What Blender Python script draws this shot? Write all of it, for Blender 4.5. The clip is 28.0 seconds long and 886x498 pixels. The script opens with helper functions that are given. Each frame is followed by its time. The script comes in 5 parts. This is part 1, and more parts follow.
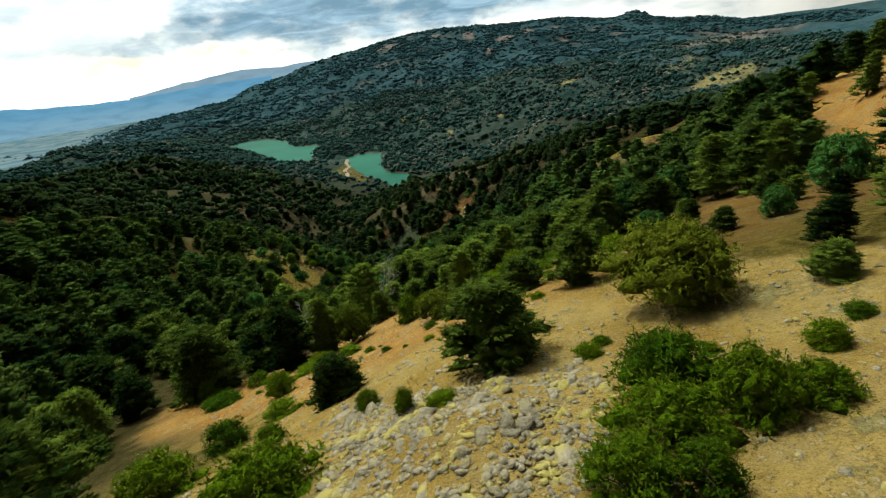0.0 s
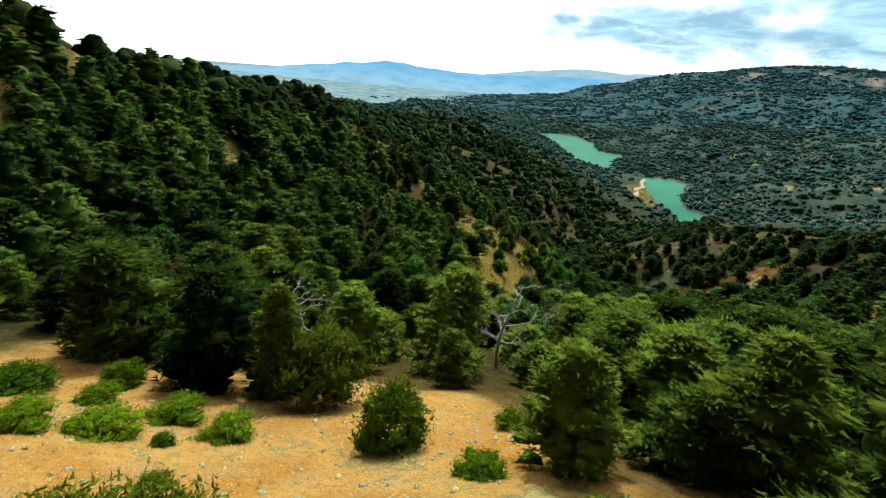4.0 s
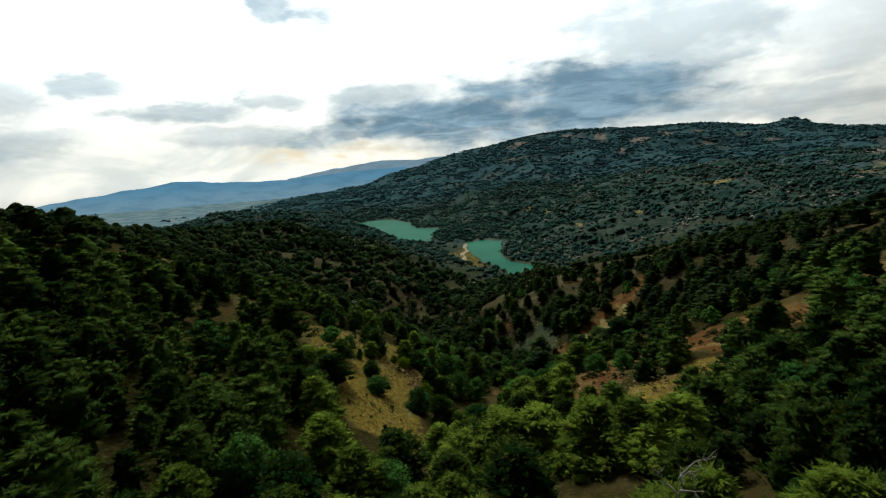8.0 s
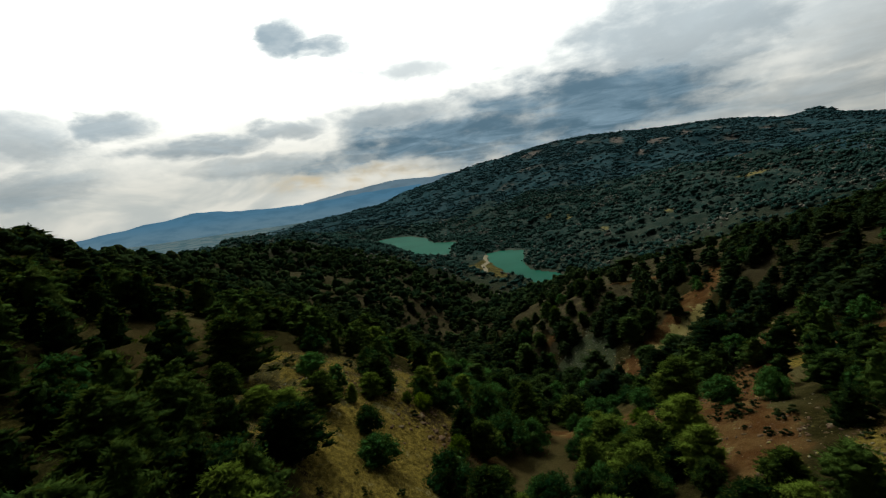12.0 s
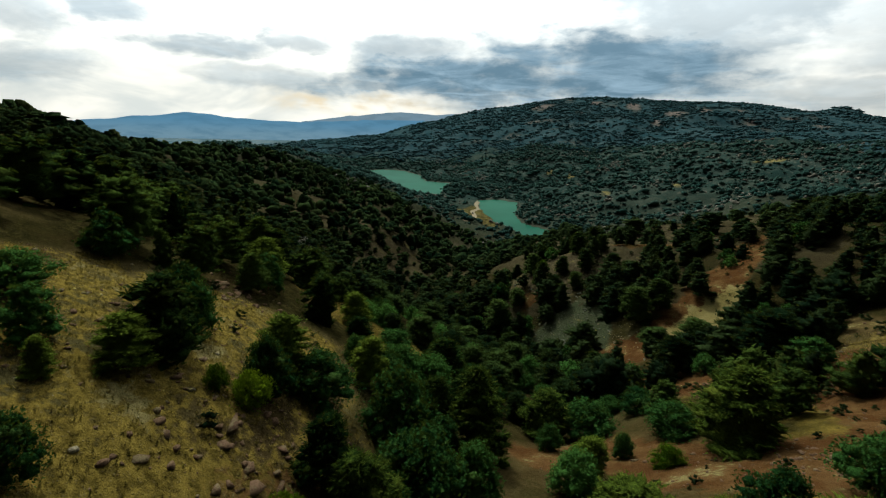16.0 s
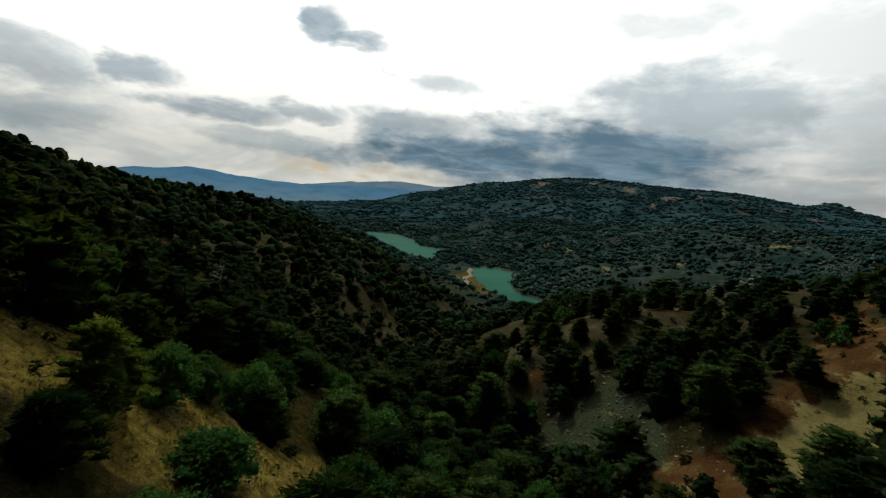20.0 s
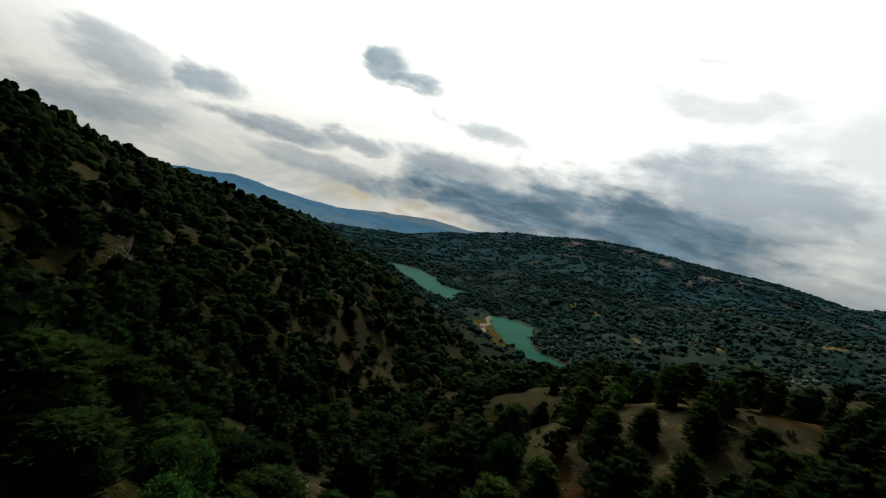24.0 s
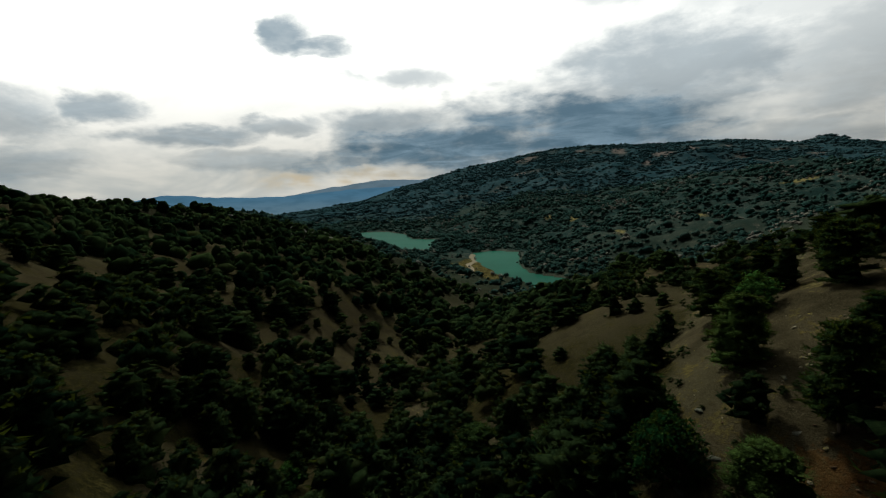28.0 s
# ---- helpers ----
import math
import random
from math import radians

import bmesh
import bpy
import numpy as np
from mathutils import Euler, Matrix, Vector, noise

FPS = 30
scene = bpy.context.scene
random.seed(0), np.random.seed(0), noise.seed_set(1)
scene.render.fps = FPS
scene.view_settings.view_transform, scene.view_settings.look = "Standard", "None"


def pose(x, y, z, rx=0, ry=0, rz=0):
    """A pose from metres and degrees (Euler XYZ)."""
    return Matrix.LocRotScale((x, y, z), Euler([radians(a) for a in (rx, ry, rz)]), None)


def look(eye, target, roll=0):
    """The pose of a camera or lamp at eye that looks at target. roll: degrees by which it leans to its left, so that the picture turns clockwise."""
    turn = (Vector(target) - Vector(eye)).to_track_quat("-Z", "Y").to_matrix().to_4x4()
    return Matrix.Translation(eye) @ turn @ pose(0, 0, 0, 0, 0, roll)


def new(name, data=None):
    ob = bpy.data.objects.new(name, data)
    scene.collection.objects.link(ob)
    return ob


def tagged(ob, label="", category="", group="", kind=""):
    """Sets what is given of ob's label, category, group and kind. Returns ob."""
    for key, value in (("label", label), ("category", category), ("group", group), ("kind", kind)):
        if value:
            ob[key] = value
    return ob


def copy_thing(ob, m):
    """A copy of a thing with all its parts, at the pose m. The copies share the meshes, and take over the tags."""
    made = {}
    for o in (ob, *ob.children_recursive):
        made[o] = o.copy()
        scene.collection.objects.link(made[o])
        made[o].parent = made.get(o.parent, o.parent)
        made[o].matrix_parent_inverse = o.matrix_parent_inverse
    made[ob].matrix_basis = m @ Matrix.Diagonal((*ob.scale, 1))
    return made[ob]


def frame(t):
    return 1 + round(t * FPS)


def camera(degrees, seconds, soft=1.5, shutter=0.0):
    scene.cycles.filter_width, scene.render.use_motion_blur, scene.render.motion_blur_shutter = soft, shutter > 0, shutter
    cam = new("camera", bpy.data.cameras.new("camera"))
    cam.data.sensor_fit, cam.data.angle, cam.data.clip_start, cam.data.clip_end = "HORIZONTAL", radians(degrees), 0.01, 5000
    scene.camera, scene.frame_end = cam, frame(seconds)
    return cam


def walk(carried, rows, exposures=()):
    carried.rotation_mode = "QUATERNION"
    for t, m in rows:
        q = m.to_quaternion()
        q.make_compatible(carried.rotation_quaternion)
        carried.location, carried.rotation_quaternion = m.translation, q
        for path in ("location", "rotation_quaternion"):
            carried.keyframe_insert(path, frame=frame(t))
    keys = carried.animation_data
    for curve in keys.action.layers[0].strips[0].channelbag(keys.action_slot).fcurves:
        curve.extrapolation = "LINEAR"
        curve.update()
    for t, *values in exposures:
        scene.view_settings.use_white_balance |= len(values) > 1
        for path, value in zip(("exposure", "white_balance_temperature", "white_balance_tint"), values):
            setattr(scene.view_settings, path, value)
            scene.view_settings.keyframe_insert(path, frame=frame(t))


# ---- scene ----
cam = camera(87.5, 28.0, 1.25)
PATH = [
    (0, (-0.00, -0.00, 180.00), (-1.165, 18.392, 172.230), -7.01),
    (0.5, (-0.32, 2.52, 179.23), (-0.262, 21.011, 171.609), -9.27),
    (1, (0.18, 6.78, 177.66), (0.984, 25.619, 170.986), -7.04),
    (1.5, (1.71, 11.97, 175.65), (1.368, 31.057, 169.698), 0.93),
    (2, (3.00, 16.79, 174.09), (-0.203, 35.562, 167.974), 8.88),
    (2.5, (3.54, 22.10, 172.64), (-2.422, 39.792, 165.464), 12.05),
    (3, (3.51, 27.28, 170.87), (-4.488, 43.756, 162.835), 9.20),
    (3.5, (3.13, 31.29, 168.91), (-6.540, 46.951, 161.086), 6.45),
    (5.5, (-1.05, 40.43, 165.03), (-15.050, 53.325, 158.867), 5.16),
    (6, (-5.42, 44.55, 162.86), (-17.435, 59.624, 157.540), -0.39),
    (6.5, (-10.30, 49.70, 160.55), (-19.819, 66.815, 156.485), -6.05),
    (7, (-14.61, 54.23, 159.15), (-21.556, 72.713, 156.003), -9.71),
    (7.5, (-17.81, 58.78, 158.51), (-23.246, 77.767, 155.352), -9.06),
    (8, (-19.98, 63.51, 157.54), (-25.574, 82.379, 153.972), -3.89),
    (8.5, (-20.96, 68.22, 156.66), (-27.666, 86.615, 152.578), 2.39),
    (9, (-22.25, 72.57, 155.18), (-29.811, 90.524, 150.658), 5.08),
    (9.5, (-24.75, 77.05, 152.84), (-32.543, 94.976, 148.615), 1.24),
    (10, (-27.35, 81.19, 150.33), (-34.973, 99.429, 147.298), -4.33),
    (10.5, (-29.74, 84.92, 148.69), (-36.904, 103.476, 146.632), -8.96),
    (11, (-31.61, 88.61, 147.45), (-38.268, 107.367, 145.503), -11.13),
    (11.5, (-32.30, 93.11, 146.14), (-38.753, 111.894, 143.769), -9.67),
    (13.5, (-34.11, 112.66, 139.95), (-40.550, 131.282, 136.524), -1.48),
    (14, (-34.73, 117.64, 138.27), (-41.105, 136.209, 134.463), 0.08),
    (14.5, (-35.32, 122.75, 136.53), (-41.667, 141.246, 132.340), 1.92),
    (15, (-35.99, 127.79, 134.63), (-42.342, 146.198, 130.060), 3.75),
    (15.5, (-37.02, 132.91, 132.50), (-43.284, 151.262, 127.592), 3.77),
    (16, (-38.47, 137.93, 130.21), (-44.342, 156.342, 125.076), 1.98),
    (16.5, (-39.85, 143.19, 127.77), (-45.138, 161.777, 122.619), 0.13),
    (17, (-41.02, 148.31, 125.35), (-45.766, 167.134, 120.538), -0.48),
    (17.5, (-41.67, 153.56, 123.12), (-46.188, 172.518, 118.646), 1.29),
    (18, (-41.93, 158.83, 121.10), (-46.652, 177.821, 116.973), 4.95),
    (18.5, (-42.54, 164.27, 119.20), (-47.649, 183.290, 115.713), 7.76),
    (19, (-43.24, 169.45, 117.28), (-48.790, 188.450, 114.395), 8.97),
    (19.5, (-44.32, 174.58, 115.36), (-50.210, 193.537, 112.881), 8.39),
    (20, (-46.36, 179.68, 113.46), (-52.330, 198.654, 111.339), 5.79),
    (20.5, (-48.52, 185.09, 111.51), (-54.285, 204.171, 109.866), 2.64),
    (21, (-50.50, 189.92, 109.38), (-55.929, 209.137, 108.333), 0.52),
    (21.5, (-52.00, 194.95, 108.27), (-57.135, 214.269, 107.665), 0.11),
    (23.5, (-54.35, 211.55, 106.13), (-61.153, 230.355, 105.944), 12.74),
    (24, (-55.20, 216.39, 105.61), (-62.527, 234.991, 105.112), 14.67),
    (24.5, (-56.41, 221.11, 105.03), (-64.231, 239.487, 104.029), 16.08),
    (25, (-58.06, 225.52, 104.27), (-66.267, 243.691, 102.732), 16.41),
    (25.5, (-60.35, 229.84, 103.18), (-68.615, 247.957, 101.300), 14.65),
    (26, (-63.22, 233.95, 101.79), (-71.083, 252.228, 99.808), 10.58),
    (26.5, (-66.22, 237.55, 100.43), (-73.447, 256.096, 98.466), 6.22),
    (27, (-69.03, 241.00, 99.54), (-75.619, 259.771, 97.505), 1.86),
    (27.5, (-71.33, 244.56, 98.84), (-77.398, 263.495, 96.665), -1.15),
    (28, (-73.35, 248.48, 98.29), (-79.025, 267.504, 95.868), -2.65),
]
EXPOSURES = [(0.0, -0.25, 6350, 3), (1.0, 0.16, 6350, 3), (2.0, -0.32, 6350, 3), (3.0, 0.48, 6350, 3), (5.5, 0.45, 6350, 3), (6.0, 0.32, 6350, 3), (7.0, -0.20, 6350, 3), (8.0, -0.78, 6350, 4), (9.0, -1.02, 6350, 5), (10.0, -1.10, 6350, 5), (11.0, -1.32, 6350, 5), (12.0, -1.34, 6350, 5), (14.0, -1.42, 6350, 5), (17.0, -0.55, 6350, 5), (19.0, -0.78, 6350, 6), (20.0, -1.42, 6350, 6), (24.0, -1.52, 6350, 6), (28.0, -1.50, 6350, 6)]
walk(cam, [(t, look(eye, target, roll)) for t, eye, target, roll in PATH], EXPOSURES)

# ---------------------------------------------------------------- world and light
SUN_AZIMUTH, SUN_HEIGHT = -38.0, 52.0  # degrees, clockwise from +y
SUN_WAY = Vector((math.sin(radians(SUN_AZIMUTH)) * math.cos(radians(SUN_HEIGHT)), math.cos(radians(SUN_AZIMUTH)) * math.cos(radians(SUN_HEIGHT)), math.sin(radians(SUN_HEIGHT))))


class Nodes:
    """Short hand for building a node tree."""

    def __init__(self, tree):
        self.tree = tree
        tree.nodes.clear()

    def add(self, kind, **sockets):
        node = self.tree.nodes.new(kind)
        for key, value in sockets.items():
            self.set(node, key, value)
        return node

    def set(self, node, key, value):
        socket = node.inputs[int(key[1:])] if key[0] == "i" and key[1:].isdigit() else node.inputs[key.replace("_", " ")]
        if isinstance(value, bpy.types.NodeSocket):
            self.tree.links.new(value, socket)
        else:
            socket.default_value = value

    def math(self, operation, a, b=0.0, c=0.0, clamp=False):
        node = self.tree.nodes.new("ShaderNodeMath")
        node.operation, node.use_clamp = operation, clamp
        for k, v in enumerate((a, b, c)):
            self.set(node, f"i{k}", v)
        return node.outputs[0]

    def mix(self, factor, a, b, blend="MIX"):
        node = self.tree.nodes.new("ShaderNodeMix")
        node.data_type, node.blend_type = "RGBA", blend
        for key, value in (("i0", factor), ("i6", a), ("i7", b)):
            if key != "i0" and not isinstance(value, bpy.types.NodeSocket):
                value = (*value[:3], 1.0)
            self.set(node, key, value)
        return node.outputs[2]

    def noise(self, vector, scale, detail=4.0, rough=0.55, distortion=0.0):
        node = self.add("ShaderNodeTexNoise", Vector=vector, Scale=scale, Detail=detail, Roughness=rough, Distortion=distortion)
        return node.outputs["Fac"]

    def step(self, value, low, high):
        node = self.tree.nodes.new("ShaderNodeMapRange")
        node.interpolation_type = "SMOOTHSTEP"
        for k, v in enumerate((value, low, high, 0.0, 1.0)):
            self.set(node, f"i{k}", v)
        return node.outputs[0]


def build_world():
    world = bpy.data.worlds.new("world")
    scene.world = world
    world.use_nodes = True
    n = Nodes(world.node_tree)
    way = n.add("ShaderNodeTexCoord").outputs["Generated"]
    part = n.add("ShaderNodeSeparateXYZ", Vector=way)
    x, y, z = part.outputs
    azimuth = n.math("MULTIPLY", n.math("ARCTAN2", x, y), 57.2958)
    height = n.math("MULTIPLY", n.math("ARCSINE", n.math("MAXIMUM", n.math("MINIMUM", z, 1.0), -1.0)), 57.2958)
    above = n.math("ADD", n.math("MAXIMUM", z, 0.0), 0.10)
    flat = n.add("ShaderNodeCombineXYZ", X=n.math("DIVIDE", x, above), Y=n.math("DIVIDE", y, above), Z=0.0).outputs[0]
    fine = n.noise(flat, 1.5, 8.0, 0.62, 0.6)
    broad = n.noise(flat, 0.42, 3.0, 0.5)
    streak_at = n.add("ShaderNodeCombineXYZ", X=n.math("MULTIPLY", azimuth, 0.055), Y=n.math("MULTIPLY", height, 0.12), Z=3.0).outputs[0]
    streaks = n.noise(streak_at, 1.6, 7.0, 0.6, 0.5)
    ragged = n.math("MULTIPLY", n.math("SUBTRACT", n.noise(streak_at, 3.2, 7.0, 0.58, 0.12), 0.5), 2.4)
    shift_az = n.math("MULTIPLY", n.math("SUBTRACT", n.noise(streak_at, 3.2, 5.0, 0.6), 0.5), 7.0)
    shift_el = n.math("MULTIPLY", n.math("SUBTRACT", n.noise(streak_at, 2.3, 5.0, 0.6, 0.4), 0.5), 4.0)
    broken = n.noise(streak_at, 5.0, 5.0, 0.55, 0.1)
    azimuth_w, height_w = n.math("ADD", azimuth, shift_az), n.math("ADD", height, shift_el)

    def cloud(az, el, wide, tall, soft=1.0, rag=0.8):
        a = n.math("DIVIDE", n.math("SUBTRACT", azimuth_w, az), wide)
        b = n.math("DIVIDE", n.math("SUBTRACT", height_w, el), tall)
        r = n.math("ADD", n.math("MULTIPLY", a, a), n.math("MULTIPLY", b, b))
        return n.step(n.math("ADD", n.math("SUBTRACT", 1.0, r), n.math("MULTIPLY", ragged, rag)), 0.0, soft)

    thick = n.math("ADD", n.math("MULTIPLY", fine, 0.45), n.math("ADD", n.math("MULTIPLY", broad, 0.25), n.math("MULTIPLY", streaks, 0.5)))
    grey = n.math("MULTIPLY", n.step(thick, 0.62, 0.82), n.math("MULTIPLY", n.step(azimuth, -22.0, 6.0), 0.6))
    for az, el, wide, tall, deep in (
        (-33.6, 17.9, 3.4, 2.3, 0.85), (-29.6, 16.4, 3.8, 1.5, 0.85), (-59.5, 8.6, 6.5, 3.2, 0.56), (-51.5, 9.6, 4.4, 1.7, 0.72), (-43.5, 7.2, 7.5, 1.7, 0.7), (-34.0, 8.2, 4.6, 1.3, 0.62), (-20.5, 13.4, 7.5, 1.5, 0.55), (-22.0, 8.2, 10.0, 2.2, 0.66),
        (-13.0, 5.2, 20.0, 3.8, 1.0), (0.0, 6.6, 19.0, 5.6, 1.0), (9.0, 11.5, 18.0, 7.0, 0.70), (27.0, 10.5, 20.0, 6.5, 0.52), (6.0, 20.5, 12.0, 2.2, 0.4), (22.0, 17.5, 16.0, 5.0, 0.36), (-60.0, 4.4, 9.0, 2.0, 0.5), (-38.0, 4.6, 12.0, 1.4, 0.45), (-24.0, 4.4, 13.0, 1.6, 0.8), (-78.0, 7.0, 8.0, 2.2, 0.5), (-14.0, 4.0, 16.0, 2.4, 0.95), (16.0, 4.0, 16.0, 2.0, 0.5),
    ):
        grey = n.math("MAXIMUM", grey, n.math("MULTIPLY", cloud(az, el, wide * 1.08, tall * 1.08, 0.95 if wide > 14 else 1.0, 0.6 if wide > 14 else 0.8), n.math("MULTIPLY", deep, n.math("ADD", 0.84 if wide > 14 else 0.70, n.math("MULTIPLY", broken, 0.40 if wide > 14 else 0.55), 0.0, True))))
    gap = n.math("MAXIMUM", n.math("MULTIPLY", cloud(17.5, 7.4, 5.5, 0.9, 1.5), 0.8), n.math("MULTIPLY", cloud(-26.0, 2.9, 13.0, 0.9, 0.9), 0.8))
    grey = n.math("MULTIPLY", grey, n.math("SUBTRACT", 1.0, n.math("MULTIPLY", gap, 0.75)))
    glow = n.math("MULTIPLY", n.step(n.math("ABSOLUTE", n.math("SUBTRACT", height_w, 2.3)), 1.7, 0.3), n.step(n.math("ABSOLUTE", n.math("ADD", azimuth, 27.0)), 14.0, 5.0))
    glow = n.math("MULTIPLY", glow, n.step(ragged, -0.35, 0.25))
    low = n.step(height, 15.0, 2.0)
    bright = n.mix(low, (9.8, 9.5, 9.0), (5.4, 5.1, 4.6))
    bright = n.mix(n.math("MULTIPLY", n.step(streaks, 0.40, 0.68), n.math("MULTIPLY", low, 0.6)), bright, (2.3, 2.65, 2.8))
    bright = n.mix(n.math("MULTIPLY", glow, 0.85), bright, (4.2, 3.3, 2.1))
    dark = n.mix(n.step(height, 5.0, 20.0), (0.64, 1.10, 1.50), (1.42, 2.12, 2.72))
    dark = n.mix(n.step(fine, 0.38, 0.72), dark, (1.5, 2.15, 2.70))
    overcast = n.mix(grey, bright, dark)
    # The cloud deck is thin towards the sun and thick and dull away from it.
    toward = n.add("ShaderNodeVectorMath", i0=way, i1=(-0.36, 0.86, 0.36))
    toward.operation = "DOT_PRODUCT"
    lit = n.step(toward.outputs["Value"], 0.20, 0.84)
    overcast = n.mix(lit, (0.11, 0.13, 0.15), overcast)
    sky = n.tree.nodes.new("ShaderNodeTexSky")
    sky.sky_type, sky.sun_disc = "NISHITA", False
    sky.sun_elevation, sky.sun_rotation = radians(SUN_HEIGHT), radians(SUN_AZIMUTH)
    clear = n.mix(1.0, sky.outputs[0], (0.10, 0.10, 0.10), "MULTIPLY")
    colour = n.mix(0.90, clear, overcast)
    ground = n.mix(n.step(height, -4.0, 0.0), (0.10, 0.10, 0.08), colour)
    out = n.add("ShaderNodeOutputWorld", Surface=n.add("ShaderNodeBackground", Color=ground, Strength=SKY_STRENGTH).outputs[0])
    return out


SKY_STRENGTH, SUN_STRENGTH = 0.40, 5.0
build_world()
sun = new("sun", bpy.data.lights.new("sun", "SUN"))
sun.data.energy, sun.data.angle, sun.data.color = SUN_STRENGTH, radians(5), (1.0, 0.96, 0.86)
sun.matrix_world = look(SUN_WAY * 100.0, (0, 0, 0))


# ---------------------------------------------------------------- materials
def material(name):
    m = bpy.data.materials.new(name)
    m.use_nodes = True
    return m, Nodes(m.node_tree)


def finish(n, colour, rough, bump=None, strength=0.3, distance=0.1, specular=0.3):
    shader = n.add("ShaderNodeBsdfPrincipled", Base_Color=colour, Roughness=rough)
    shader.inputs["Specular IOR Level"].default_value = specular
    if bump is not None:
        node = n.add("ShaderNodeBump", Height=bump, Strength=strength, Distance=distance)
        n.tree.links.new(node.outputs[0], shader.inputs["Normal"])
    n.add("ShaderNodeOutputMaterial", Surface=shader.outputs[0])
    return shader


def leaf_material(name, dark, light, dry, shared, grain=5.0):
    """Foliage: shared tells whether the tint comes with the mesh (a wood) or from the object (a single tree)."""
    m, n = material(name)
    place = n.add("ShaderNodeNewGeometry")
    if shared:
        a = n.add("ShaderNodeAttribute")
        a.attribute_name = "tint"
        tint = a.outputs["Fac"]
    else:
        tint = n.add("ShaderNodeObjectInfo").outputs["Random"]
    leaf = place.outputs["Random Per Island"]
    patch = n.noise(place.outputs["Position"], grain * 0.2, 3.0)
    needles = n.noise(place.outputs["Position"], grain * 0.7, 7.0, 0.82)
    mixed = n.math("ADD", n.math("MULTIPLY", tint, 0.88), n.math("ADD", n.math("MULTIPLY", leaf, 0.28), n.math("ADD", n.math("MULTIPLY", patch, 0.12), n.math("MULTIPLY", n.math("SUBTRACT", needles, 0.5), 2.0))))
    colour = n.mix(n.step(mixed, 0.14, 1.22), dark, light)
    colour = n.mix(n.math("MULTIPLY", n.step(leaf, 0.9, 1.0), 0.45), colour, dry)
    shader = n.add("ShaderNodeBsdfPrincipled", Base_Color=colour, Roughness=0.85)
    shader.inputs["Specular IOR Level"].default_value = 0.0
    n.tree.links.new(n.add("ShaderNodeBump", Height=needles, Strength=1.0, Distance=2.0 / grain).outputs[0], shader.inputs["Normal"])
    thin = n.add("ShaderNodeBsdfTranslucent", Color=n.mix(0.5, colour, (0.26, 0.34, 0.03)))
    both = n.add("ShaderNodeMixShader", Fac=0.10, i1=shader.outputs[0], i2=thin.outputs[0])
    n.add("ShaderNodeOutputMaterial", Surface=both.outputs[0])
    return m


PINE, OAK, SHRUB = ((0.005, 0.020, 0.006), (0.160, 0.240, 0.030), (0.16, 0.18, 0.03)), ((0.007, 0.034, 0.011), (0.074, 0.200, 0.042), (0.10, 0.16, 0.04)), ((0.040, 0.105, 0.006), (0.17, 0.27, 0.010), (0.28, 0.26, 0.03))
SPREAD = (0.045, 0.080, 0.008), (0.21, 0.25, 0.02), (0.24, 0.23, 0.03)
# Dark junipers, made darker still to stand in for the valley's shade.
SHADED_JUNIPER = (0.004, 0.015, 0.008), (0.040, 0.066, 0.022), (0.06, 0.06, 0.02)
M_PINE, M_OAK, M_SHRUB = (leaf_material(f"{k}_leaf", *c, False) for k, c in (("pine", PINE), ("oak", OAK), ("shrub", SHRUB)))
WOOD_PINE = (0.003, 0.015, 0.006), (0.092, 0.158, 0.029), (0.10, 0.12, 0.028)
M_WOOD_PINE, M_WOOD_OAK = leaf_material("pine_wood_leaf", *WOOD_PINE, True, 4.0), leaf_material("oak_wood_leaf", *OAK, True, 4.0)
M_SPREAD = leaf_material("spreading_pine_leaf", *SPREAD, False)
M_SHADED_JUNIPER = leaf_material("shaded_juniper_leaf", *SHADED_JUNIPER, True, 3.0)
# A darkened copy of the pine leaf, for pines in the shaded valley.
M_SHADED_PINE = leaf_material("shaded_pine_leaf", (0.004, 0.015, 0.007), (0.060, 0.105, 0.026), (0.08, 0.09, 0.03), False)
# Far leaves blued and lightened, with the haze of distance in their colour.
M_FAR_HAZED = leaf_material("far_wood_leaf_hazed", (0.014, 0.044, 0.039), (0.046, 0.088, 0.073), (0.055, 0.08, 0.065), True, 1.6)
M_MOUNTAIN_HAZED = leaf_material("mountain_wood_leaf_hazed", (0.020, 0.062, 0.074), (0.052, 0.106, 0.114), (0.06, 0.10, 0.10), True, 0.8)


def bark_material(name, dark, light):
    m, n = material(name)
    at = n.add("ShaderNodeTexCoord").outputs["Object"]
    long = n.add("ShaderNodeMapping", Vector=at, Scale=(1.0, 1.0, 0.22)).outputs[0]
    grain = n.noise(long, 14.0, 6.0, 0.65)
    colour = n.mix(n.step(grain, 0.35, 0.7), dark, light)
    colour = n.mix(n.math("MULTIPLY", n.step(n.noise(at, 1.3), 0.5, 0.7), 0.5), colour, dark)
    finish(n, colour, 0.9, grain, 0.6, 0.05)
    return m


M_BARK = bark_material("bark", (0.045, 0.033, 0.023), (0.135, 0.105, 0.078))
M_DEAD = bark_material("dead_wood", (0.16, 0.15, 0.125), (0.42, 0.39, 0.33))


